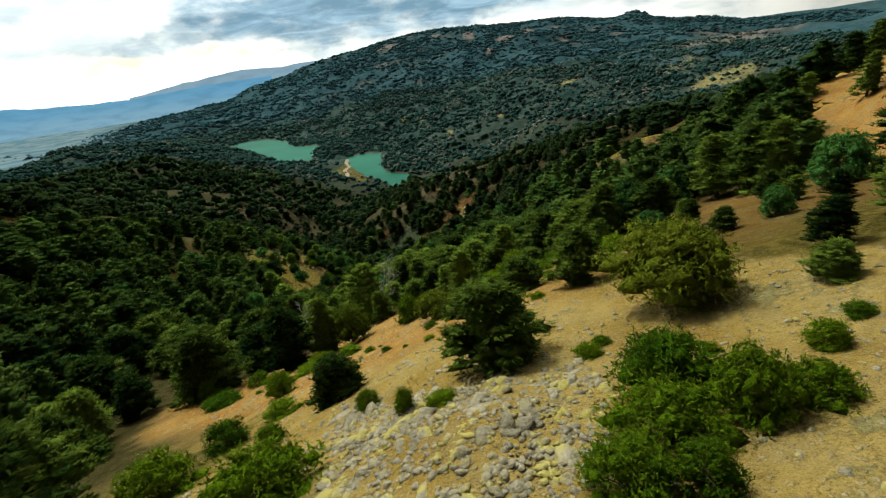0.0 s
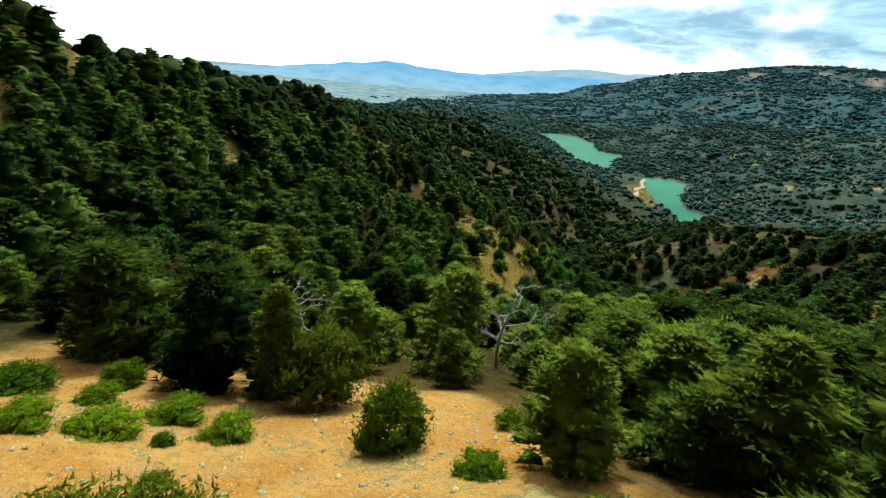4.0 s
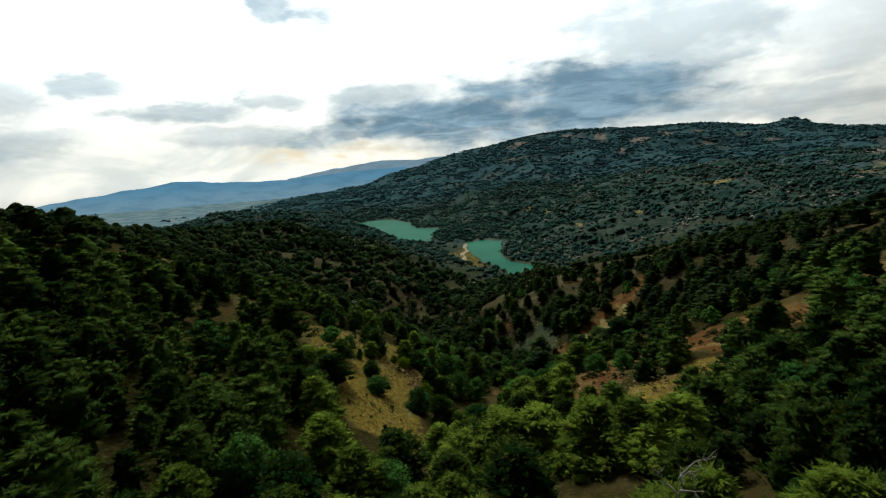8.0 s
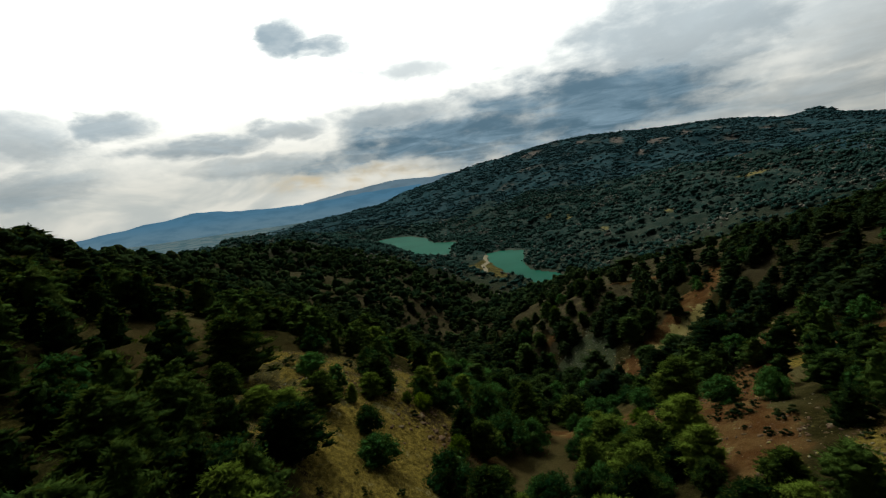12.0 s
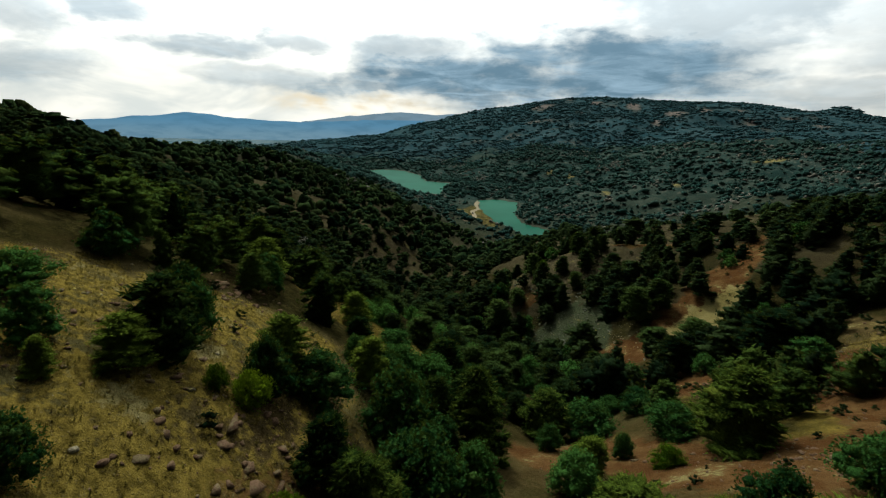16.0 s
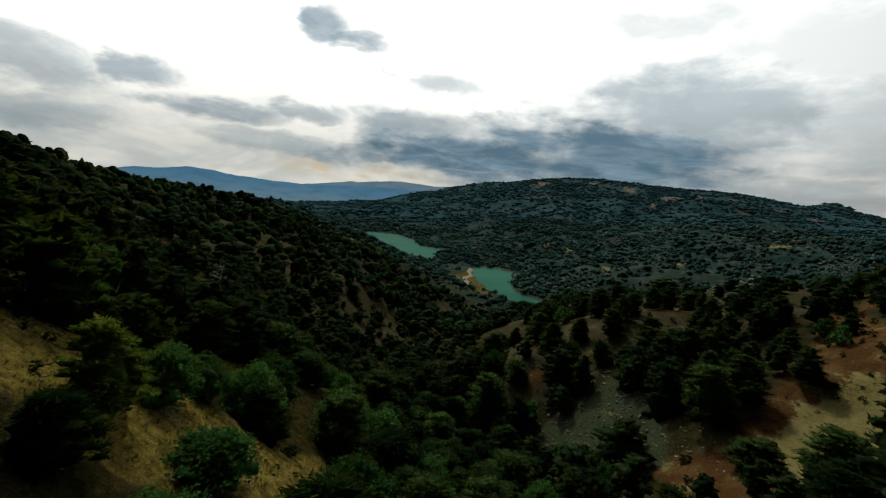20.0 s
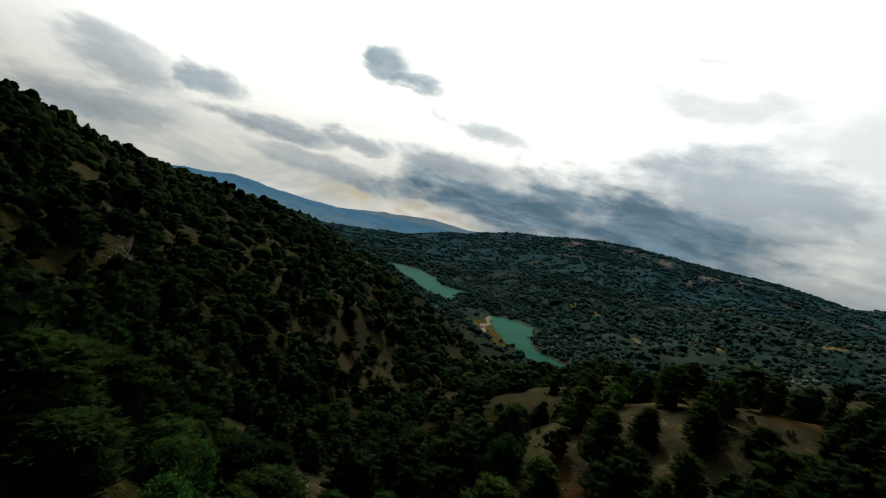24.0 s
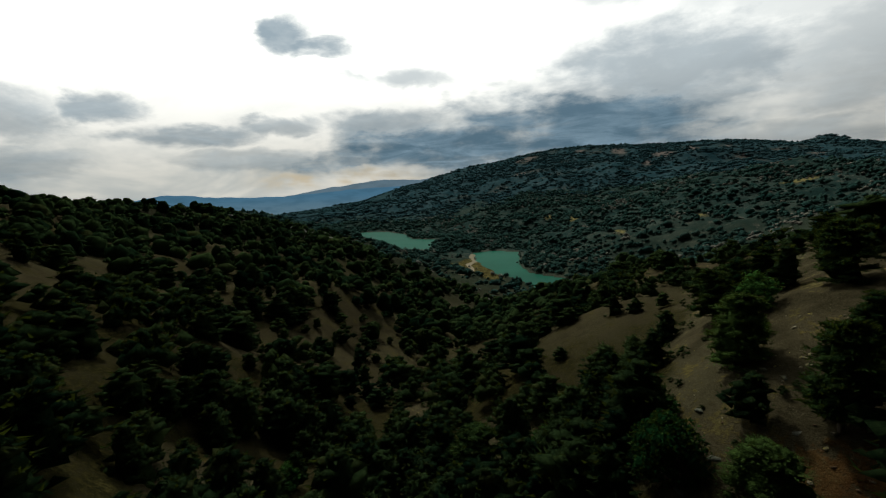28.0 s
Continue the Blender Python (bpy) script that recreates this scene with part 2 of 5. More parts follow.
def rock_material(name, dark, light, lichen):
    m, n = material(name)
    at = n.add("ShaderNodeNewGeometry").outputs["Position"]
    coarse, fine = n.noise(at, 0.8, 4.0), n.noise(at, 7.0, 7.0, 0.65)
    colour = n.mix(n.step(n.math("ADD", n.math("MULTIPLY", coarse, 0.5), n.math("MULTIPLY", fine, 0.5)), 0.35, 0.65), dark, light)
    colour = n.mix(n.math("MULTIPLY", n.add("ShaderNodeObjectInfo").outputs["Random"], 0.4), colour, light)
    colour = n.mix(n.math("MULTIPLY", n.step(n.noise(at, 1.1, 5.0, 0.65), 0.50, 0.62), 0.75), colour, lichen)
    finish(n, colour, 0.95, fine, 0.9, 0.12, 0.05)
    return m


M_ROCK = rock_material("pale_rock", (0.10, 0.090, 0.058), (0.275, 0.245, 0.165), (0.33, 0.285, 0.06))
M_ROCK_RED = rock_material("red_rock", (0.05, 0.03, 0.018), (0.14, 0.09, 0.055), (0.15, 0.13, 0.07))
M_CRAG = rock_material("far_crag", (0.085, 0.085, 0.072), (0.20, 0.192, 0.160), (0.16, 0.16, 0.12))
M_ROCK_GREY = rock_material("grey_rock", (0.055, 0.064, 0.046), (0.15, 0.155, 0.122), (0.15, 0.15, 0.08))


def ground_material():
    m, n = material("earth")
    at = n.add("ShaderNodeNewGeometry").outputs["Position"]
    zone, cover = n.add("ShaderNodeAttribute"), n.add("ShaderNodeAttribute")
    zone.attribute_name, cover.attribute_name = "zone", "cover"
    red, grass, scree = n.add("ShaderNodeSeparateColor", Color=zone.outputs["Color"]).outputs[:3]
    buff = zone.outputs["Alpha"]
    wood, near, plain = n.add("ShaderNodeSeparateColor", Color=cover.outputs["Color"]).outputs[:3]
    broad, mid, fine, grit = n.noise(at, 0.035, 4.0), n.noise(at, 0.22, 5.0, 0.6), n.noise(at, 1.4, 6.0, 0.65), n.noise(at, 9.0, 5.0, 0.7)
    soil = n.mix(n.step(mid, 0.35, 0.65), (0.050, 0.037, 0.014), (0.098, 0.074, 0.029))
    soil = n.mix(n.math("MULTIPLY", n.step(broad, 0.45, 0.62), 0.6), soil, (0.086, 0.083, 0.032))
    ochre = n.mix(n.step(mid, 0.36, 0.62), (0.195, 0.100, 0.022), (0.235, 0.142, 0.040))
    stony = n.mix(n.step(mid, 0.36, 0.62), (0.165, 0.112, 0.026), (0.220, 0.162, 0.050))
    lower = n.step(n.math("ADD", n.add("ShaderNodeSeparateXYZ", Vector=at).outputs[1], n.math("MULTIPLY", broad, 12.0)), 26.0, 38.0)
    soil = n.mix(near, soil, n.mix(1.0, n.mix(lower, stony, ochre), (1.30, 1.30, 1.30), "MULTIPLY"))
    soil = n.mix(n.math("MULTIPLY", n.step(n.noise(at, 0.55, 5.0, 0.6), 0.50, 0.60), n.math("MULTIPLY", near, 0.3)), soil, (0.235, 0.190, 0.095))
    straw = n.mix(n.step(fine, 0.35, 0.65), (0.085, 0.066, 0.014), (0.215, 0.165, 0.036))
    edge = n.math("MULTIPLY", n.math("ADD", n.math("SUBTRACT", fine, 0.5), n.math("MULTIPLY", n.math("SUBTRACT", mid, 0.5), 1.6)), 1.6)

    def over(base, mask, colour):
        return n.mix(n.step(n.math("ADD", mask, edge), 0.30, 0.62), base, colour)

    # Greyer soil down the valley, also darkened to stand in for its shade.
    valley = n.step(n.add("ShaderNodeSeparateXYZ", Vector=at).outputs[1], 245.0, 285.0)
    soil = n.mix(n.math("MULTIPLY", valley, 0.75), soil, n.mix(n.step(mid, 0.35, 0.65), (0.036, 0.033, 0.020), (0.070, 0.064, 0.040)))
    soil = over(soil, grass, straw)
    soil = over(soil, red, n.mix(n.step(mid, 0.4, 0.65), (0.072, 0.034, 0.012), (0.125, 0.075, 0.028)))
    soil = over(soil, scree, n.mix(n.step(grit, 0.4, 0.6), (0.028, 0.042, 0.020), (0.070, 0.084, 0.046)))
    broken = n.math("MULTIPLY", n.math("SUBTRACT", n.noise(at, 0.03, 6.0, 0.75), 0.52), 3.4)
    away = n.step(n.add("ShaderNodeSeparateXYZ", Vector=at).outputs[1], 1150.0, 1500.0)
    buff = n.math("ADD", buff, n.math("MULTIPLY", n.math("MULTIPLY", away, buff), broken))
    soil = over(soil, buff, n.mix(n.step(n.add("ShaderNodeSeparateXYZ", Vector=at).outputs[1], 1150.0, 1500.0), n.mix(n.step(mid, 0.3, 0.7), (0.175, 0.150, 0.050), (0.260, 0.225, 0.092)), (0.185, 0.155, 0.140)))
    # Needle litter under the trees, near black so that it carries their shade.
    shaded_litter = n.mix(n.step(fine, 0.4, 0.65), (0.012, 0.013, 0.004), (0.036, 0.032, 0.010))
    soil = n.mix(n.math("MULTIPLY", n.step(n.math("ADD", wood, n.math("MULTIPLY", edge, 0.45)), 0.22, 0.66), n.math("SUBTRACT", 0.92, n.math("MULTIPLY", near, 0.42))), soil, shaded_litter)
    # Scrub of the far hills, tinted blue-green to carry the air's haze.
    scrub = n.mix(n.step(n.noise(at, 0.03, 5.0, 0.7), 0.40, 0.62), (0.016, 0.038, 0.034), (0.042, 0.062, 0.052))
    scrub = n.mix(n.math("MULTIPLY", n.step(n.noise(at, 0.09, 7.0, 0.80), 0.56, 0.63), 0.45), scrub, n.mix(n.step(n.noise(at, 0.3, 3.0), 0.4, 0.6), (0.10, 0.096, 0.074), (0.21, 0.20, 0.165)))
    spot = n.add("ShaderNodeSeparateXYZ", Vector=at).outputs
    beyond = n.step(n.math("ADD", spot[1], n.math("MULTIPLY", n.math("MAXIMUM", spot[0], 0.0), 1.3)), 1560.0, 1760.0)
    # Mountain slopes are bluer still: more haze mixed into the colour.
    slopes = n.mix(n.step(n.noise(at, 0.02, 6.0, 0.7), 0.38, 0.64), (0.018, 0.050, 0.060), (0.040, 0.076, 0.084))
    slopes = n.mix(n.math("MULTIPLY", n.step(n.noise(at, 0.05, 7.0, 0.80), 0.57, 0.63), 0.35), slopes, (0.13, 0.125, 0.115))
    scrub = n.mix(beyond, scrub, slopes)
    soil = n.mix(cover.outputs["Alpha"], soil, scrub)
    soil = n.mix(n.math("MULTIPLY", n.step(n.math("ADD", spot[2], n.math("MULTIPLY", fine, 2.0)), 3.4, 2.0), n.math("MULTIPLY", cover.outputs["Alpha"], 0.5)), soil, (0.125, 0.120, 0.092))
    # Fields of the plain, blued by painted haze.
    hazed_fields = n.mix(n.step(n.noise(at, 0.012, 2.0), 0.45, 0.55), (0.07, 0.13, 0.16), (0.13, 0.18, 0.20))
    soil = n.mix(plain, soil, hazed_fields)
    soil = n.mix(n.math("MULTIPLY", n.step(grit, 0.56, 0.72), n.math("MULTIPLY", n.math("SUBTRACT", 1.0, cover.outputs["Alpha"]), n.math("ADD", 0.16, n.math("MULTIPLY", near, 0.02)))), soil, (0.32, 0.28, 0.17))
    soil = n.mix(n.math("MULTIPLY", n.step(grit, 0.46, 0.30), 0.55), soil, n.mix(1.0, soil, (0.35, 0.35, 0.35), "MULTIPLY"))
    cells = n.add("ShaderNodeTexVoronoi", Vector=at, Scale=5.5)
    chance = n.add("ShaderNodeSeparateColor", Color=cells.outputs["Color"]).outputs
    stone = n.math("MULTIPLY", n.step(n.math("SUBTRACT", cells.outputs["Distance"], n.math("MULTIPLY", chance[1], 0.22)), 0.26, 0.14), n.step(chance[0], 0.52, 0.60))
    close = n.math("SUBTRACT", 1.0, cover.outputs["Alpha"])
    soil = n.mix(n.math("MULTIPLY", stone, n.math("MULTIPLY", n.math("SUBTRACT", 1.0, wood), n.math("ADD", 0.15, n.math("MULTIPLY", near, 0.3)))), soil, n.mix(chance[2], (0.15, 0.125, 0.075), (0.40, 0.36, 0.25)))
    speck = n.noise(at, 21.0, 4.0, 0.7)
    soil = n.mix(n.math("MULTIPLY", n.step(speck, 0.52, 0.36), n.math("MULTIPLY", close, 0.6)), soil, n.mix(1.0, soil, (0.42, 0.38, 0.32), "MULTIPLY"))
    soil = n.mix(n.math("MULTIPLY", n.step(n.noise(at, 2.7, 5.0, 0.7), 0.50, 0.66), n.math("MULTIPLY", close, 0.45)), soil, n.mix(1.0, soil, (0.55, 0.55, 0.45), "MULTIPLY"))
    relief = n.math("ADD", n.math("MULTIPLY", n.math("ADD", fine, n.math("MULTIPLY", stone, 0.18)), 0.8), n.math("MULTIPLY", grit, 0.35))
    finish(n, soil, 1.0, relief, 0.85, 0.5, 0.0)
    return m


def water_material():
    m, n = material("lake_water")
    at = n.add("ShaderNodeNewGeometry").outputs["Position"]
    colour = n.mix(n.step(n.noise(at, 0.006, 3.0), 0.35, 0.65), (0.010, 0.085, 0.055), (0.018, 0.115, 0.076))
    finish(n, colour, 0.4, n.noise(at, 0.25, 4.0), 0.08, 0.3, 0.005)
    return m


# Air haze painted as a blue glow, paler at the foot of a range.
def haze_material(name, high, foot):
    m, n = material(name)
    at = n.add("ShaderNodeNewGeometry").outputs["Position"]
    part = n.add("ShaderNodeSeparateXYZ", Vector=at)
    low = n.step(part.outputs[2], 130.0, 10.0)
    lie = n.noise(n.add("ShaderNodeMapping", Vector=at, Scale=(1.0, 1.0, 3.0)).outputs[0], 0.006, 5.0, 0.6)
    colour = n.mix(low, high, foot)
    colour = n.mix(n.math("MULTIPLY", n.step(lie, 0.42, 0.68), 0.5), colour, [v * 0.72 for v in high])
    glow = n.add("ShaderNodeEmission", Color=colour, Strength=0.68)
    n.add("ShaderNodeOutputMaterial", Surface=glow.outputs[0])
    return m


M_GROUND, M_WATER = ground_material(), water_material()
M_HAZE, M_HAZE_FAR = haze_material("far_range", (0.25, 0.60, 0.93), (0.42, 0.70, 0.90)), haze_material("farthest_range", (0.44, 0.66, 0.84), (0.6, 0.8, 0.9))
M_ROAD = rock_material("dirt_track", (0.19, 0.165, 0.105), (0.28, 0.245, 0.165), (0.24, 0.20, 0.13))


# ---------------------------------------------------------------- mesh helpers
def mesh_of(name, verts, faces, mat, smooth=False):
    """A mesh from arrays: verts (n, 3), faces (m, 3) or (m, 4)."""
    me = bpy.data.meshes.new(name)
    verts, faces = np.asarray(verts, np.float32), np.asarray(faces, np.int32)
    m, k = faces.shape
    me.vertices.add(len(verts))
    me.vertices.foreach_set("co", verts.ravel())
    me.loops.add(m * k)
    me.loops.foreach_set("vertex_index", faces.ravel())
    me.polygons.add(m)
    me.polygons.foreach_set("loop_start", np.arange(0, m * k, k, dtype=np.int32))
    if smooth:
        me.polygons.foreach_set("use_smooth", np.ones(m, bool))
    me.materials.append(mat)
    me.update(calc_edges=True)
    return me


def joined(pieces):
    verts, faces, at = [], [], 0
    for v, f in pieces:
        verts.append(v)
        faces.append(np.asarray(f) + at)
        at += len(v)
    return np.concatenate(verts), np.concatenate(faces)


def part(name, data, parent, label=""):
    ob = new(name, data)
    ob.parent = parent
    return tagged(ob, label) if label else ob


def value_noise(x, y, size, seed):
    """Smooth noise from 0 to 1 on a lattice of that size."""
    gx, gy = np.asarray(x, float) / size, np.asarray(y, float) / size
    ix, iy = np.floor(gx).astype(np.int64), np.floor(gy).astype(np.int64)
    fx, fy = gx - ix, gy - iy
    fx, fy = fx * fx * (3 - 2 * fx), fy * fy * (3 - 2 * fy)

    def lattice(a, b):
        h = (a * 374761393 + b * 668265263 + seed * 974634777) & 0x7FFFFFFF
        h = ((h ^ (h >> 13)) * 1274126177) & 0x7FFFFFFF
        return ((h ^ (h >> 16)) & 0xFFFF) / 65535.0

    top = lattice(ix, iy) * (1 - fx) + lattice(ix + 1, iy) * fx
    low = lattice(ix, iy + 1) * (1 - fx) + lattice(ix + 1, iy + 1) * fx
    return top * (1 - fy) + low * fy


def fractal(x, y, size, seed, octaves=4):
    total, weight = 0.0, 0.0
    for k in range(octaves):
        total = total + value_noise(x, y, size / 2**k, seed + k) / 2**k
        weight += 1 / 2**k
    return total / weight


def inside(x, y, polygon):
    """Which of the points lie in the polygon."""
    hit = np.zeros(np.shape(x), bool)
    for (ax, ay), (bx, by) in zip(polygon, polygon[1:] + polygon[:1]):
        if ay != by:
            hit ^= ((ay > y) != (by > y)) & (x < (bx - ax) * (y - ay) / (by - ay) + ax)
    return hit


# ---------------------------------------------------------------- the land
# The land as crest and stream lines (x, y, height above the lake); heights between them follow a multiquadric surface.
APPROACH_SPUR_LINE = [(24, -40, 184), (12, 0, 174), (6, 15, 169.8), (0, 30, 162.2), (-3, 44, 155), (-8, 62, 146), (-13, 84, 136), (-15, 110, 126), (-15, 140, 115), (-20, 163, 108), (-26, 182, 100)]
APPROACH_WEST_LINE = [(-16, -30, 182), (-10, 2, 171), (-8, 18, 164.2), (-13, 31, 156), (-19, 44, 149), (-27, 62, 140)]
STREAM_LINE = [(-46, 20, 152), (-46, 60, 139), (-46, 95, 125), (-46, 130, 110), (-46, 162, 98), (-44, 186, 91), (-42, 206, 84), (-47, 240, 74), (-56, 272, 63), (-80, 315, 57), (-106, 340, 47), (-118, 390, 36), (-126, 460, 22), (-128, 560, 10), (-122, 650, 2), (-105, 715, -3)]
WEST_SPUR_LINE = [(-104, 112, 135), (-84, 148, 121), (-77, 178, 111), (-74, 206, 98), (-82, 235, 85), (-98, 268, 70), (-112, 305, 56)]
WEST_SPUR_FOOT_LINE = [(-66, 130, 121), (-64, 150, 114), (-62, 164, 110), (-60, 186, 99), (-62, 215, 86)]
WEST_SLOPE_LINE = [(-80, 40, 149), (-95, 80, 143), (-126, 112, 147), (-120, 152, 134), (-116, 204, 110), (-131, 268, 85), (-147, 332, 65), (-150, 396, 45), (-168, 428, 56)]
WEST_UPPER_LINE = [(-210, 325, 87), (-285, 335, 104), (-290, 415, 80), (-216, 447, 61), (-264, 470, 68), (-240, 540, 56)]
WEST_CREST_LINE = [(-112, 0, 172), (-138, 60, 168), (-165, 108, 155), (-220, 180, 147), (-290, 260, 134), (-352, 350, 118), (-400, 450, 100), (-352, 545, 85), (-312, 612, 70), (-262, 700, 38), (-216, 795, 8)]
WEST_FAR_LINE = [(-230, 60, 148), (-300, 110, 140), (-480, 260, 125), (-560, 480, 100), (-520, 700, 75), (-470, 850, 48), (-420, 960, 22)]
EAST_SLOPE_LINE = [(34, 30, 170), (40, 60, 161), (38, 93, 148), (26, 130, 131), (6, 165, 115), (8, 200, 106), (6, 216, 102), (-2, 244, 88)]
EAST_CREST_LINE = [(70, 20, 178), (72, 60, 175), (72, 84, 173.5), (76, 106, 164), (66, 150, 142), (48, 210, 124), (34, 283, 108), (6, 288, 95), (-16, 302, 86), (-38, 316, 86), (-56, 330, 75), (-72, 360, 67), (-58, 390, 66), (-92, 480, 42), (-108, 590, 20)]
SLIDE_GULLY_LINE = [(44, 246, 108), (2, 266, 89), (-19, 255, 82), (-42, 262, 69)]
SCREE_LINE = [(-30, 278, 82), (-41, 275, 76), (-55, 293, 77), (-68, 309, 72)]
EAST_UPPER_LINE = [(140, 0, 190), (140, 100, 172), (130, 200, 152), (120, 300, 130), (110, 400, 104), (80, 520, 68), (20, 620, 30), (-60, 725, 3)]
BEHIND_LINE = [(-170, -130, 205), (0, -160, 225), (180, -140, 225), (420, -100, 240)]
NEAR_LAKE_LINE = [(-75, 722, -4), (-118, 790, -5), (-165, 870, -6), (-200, 960, -6), (-205, 1010, -2)]
FAR_LAKE_LINE = [(-335, 985, -4), (-370, 1080, -6), (-450, 1220, -6), (-560, 1320, -6), (-640, 1300, -3)]
NECK_LINE = [(-225, 860, 6), (-268, 960, 14), (-300, 1060, 16), (-330, 1150, 6)]
EAST_BANK_LINE = [(-62, 790, 8), (-110, 900, 10), (-140, 1010, 12), (-220, 1090, 14), (-330, 1230, 8), (-420, 1380, 8)]
QUARRY_HILL_LINE = [(-470, 1010, 20), (-560, 960, 50), (-640, 990, 66), (-760, 1160, 52), (-740, 1340, 34)]
MID_HILLS_LINE = [(20, 900, 40), (60, 1040, 56), (-120, 1200, 46), (-250, 1500, 48), (-500, 1600, 40), (-800, 1700, 34)]
MID_EAST_LINE = [(260, 300, 120), (280, 620, 78), (300, 850, 80), (360, 1150, 110), (560, 1350, 120), (800, 1300, 120), (1100, 1150, 120)]
MOUNTAIN_FACE_LINE = [(-680, 2000, 72), (-420, 1950, 110), (-150, 1900, 130), (150, 1800, 136), (480, 1800, 142), (800, 1900, 160)]
MOUNTAIN_CREST_LINE = [(-1402, 2364, 30), (-1197, 2477, 66), (-974, 2575, 150), (-742, 2652, 206), (-505, 2707, 246), (-327, 2733, 278), (-37, 2748, 302), (239, 2733, 290), (516, 2688, 276), (720, 2635, 256), (824, 2600, 238), (880, 2582, 262), (909, 2569, 268), (940, 2556, 262), (1013, 2525, 214), (1131, 2469, 186), (1318, 2243, 160), (1650, 2012, 140)]
PLAIN_LINE = [(-1050, 1500, 16), (-1300, 1900, 10), (-1900, 2300, 4), (-2600, 1900, 6), (-1000, 900, 40), (-1500, 1200, 20), (-1700, 3000, 4), (-2300, 2700, 4)]
RIM_LINE = [(-4300, -200, 60), (-4200, 1500, 40), (-900, 4400, 120), (400, 4000, 160), (2400, 3600, 140), (4000, 1800, 200), (4200, -200, 240), (2500, -3000, 260), (0, -3800, 260), (-2600, -3000, 200), (1800, 600, 200), (-1500, -300, 160), (1300, -900, 260), (0, -1200, 270)]
LAND_LINES = (APPROACH_SPUR_LINE, APPROACH_WEST_LINE, STREAM_LINE, WEST_SPUR_LINE, WEST_SPUR_FOOT_LINE, WEST_SLOPE_LINE, WEST_UPPER_LINE, WEST_CREST_LINE, WEST_FAR_LINE, EAST_SLOPE_LINE, EAST_CREST_LINE, SLIDE_GULLY_LINE, SCREE_LINE, EAST_UPPER_LINE, BEHIND_LINE, NEAR_LAKE_LINE, FAR_LAKE_LINE, NECK_LINE, EAST_BANK_LINE, QUARRY_HILL_LINE, MID_HILLS_LINE, MID_EAST_LINE, MOUNTAIN_FACE_LINE, MOUNTAIN_CREST_LINE, PLAIN_LINE, RIM_LINE)


def centres():
    out = []
    for line in LAND_LINES:
        for (a, b, c), (d, e, f) in zip(line, line[1:]):
            n = max(1, int(math.hypot(d - a, e - b) / 45)) if math.hypot(d - a, e - b) < 400 else 1
            out += [(a + (d - a) * k / n, b + (e - b) * k / n, c + (f - c) * k / n) for k in range(n)]
        out.append(line[-1])
    return np.array(out, float)


CENTRES = centres()


def basis(x, y):
    return np.sqrt((x[:, None] - CENTRES[:, 0]) ** 2 + (y[:, None] - CENTRES[:, 1]) ** 2 + 100.0)


_a = basis(CENTRES[:, 0], CENTRES[:, 1])
_n = len(CENTRES)
_sys = np.block([[_a - 1.5 * np.eye(_n), np.ones((_n, 1))], [np.ones((1, _n)), np.zeros((1, 1))]])
WEIGHTS = np.linalg.solve(_sys, np.append(CENTRES[:, 2], 0.0))


def base_height(x, y):
    out = np.empty(len(x))
    for k in range(0, len(x), 20000):
        out[k:k + 20000] = basis(x[k:k + 20000], y[k:k + 20000]) @ WEIGHTS[:-1] + WEIGHTS[-1]
    return out


def axis(*stretches):
    """Grid lines: (from, to, spacing) one after the other."""
    return np.unique(np.round(np.concatenate([np.arange(a, b, s) for a, b, s in stretches] + [[stretches[-1][1]]]), 3))


GRID_X = axis((-4600, -2000, 120), (-2000, -900, 45), (-900, -420, 14), (-420, -170, 5), (-170, -100, 2.5), (-100, 48, 1.7), (48, 120, 2.5), (120, 400, 10), (400, 1800, 40), (1800, 4600, 140))
GRID_Y = axis((-4400, -700, 160), (-700, -60, 20), (-60, -8, 4), (-8, 260, 1.7), (260, 360, 2), (360, 560, 4), (560, 1420, 9), (1420, 2900, 28), (2900, 4600, 90))


def relief(x, y):
    """Knolls, gullies and ledges on the surface between the lines; they grow with the scale of the land round them."""
    away = np.hypot(x + 45, y - 130)
    small = (fractal(x, y, 10, 5, 4) - 0.5) * np.clip(1.8 - away / 500, 0, 1.8)
    small = small + 1.0 * np.exp(-(((x + 0.4) / 3.2) ** 2) - ((y - 10.4) / 2.6) ** 2)
    gullies = (np.abs(fractal(x, y, 46, 21, 3) - 0.5) * 2 - 0.25) * np.clip(away / 60 - 0.5, 0, 1) * np.clip((np.hypot(x + 4, y - 28) - 40) / 30, 0, 1) * 9 * np.clip(1.4 - away / 1500, 0.2, 1)
    hills = (fractal(x, y, 210, 33, 4) - 0.5) * np.clip((away - 260) / 400, 0, 1) * 46
    big = (np.abs(fractal(x, y, 620, 51, 4) - 0.5) * 2 - 0.28) * np.clip((away - 1100) / 900, 0, 1) * 85
    spurs = (np.abs(fractal(x, y, 150, 44, 3) - 0.5) * 2 - 0.25) * np.clip((away - 480) / 300, 0, 1) * np.clip((2100 - y) / 400, 0, 1) * 26
    s = y + 1.3 * np.maximum(x, 0)
    ledge = (9 * np.exp(-((s - 1560) / 120) ** 2) - 17 * np.exp(-((s - 1830) / 150) ** 2)) * np.clip((x + 350) / 250, 0, 1) * np.clip((1100 - x) / 300, 0, 1)
    return small, gullies, hills + big + spurs + ledge


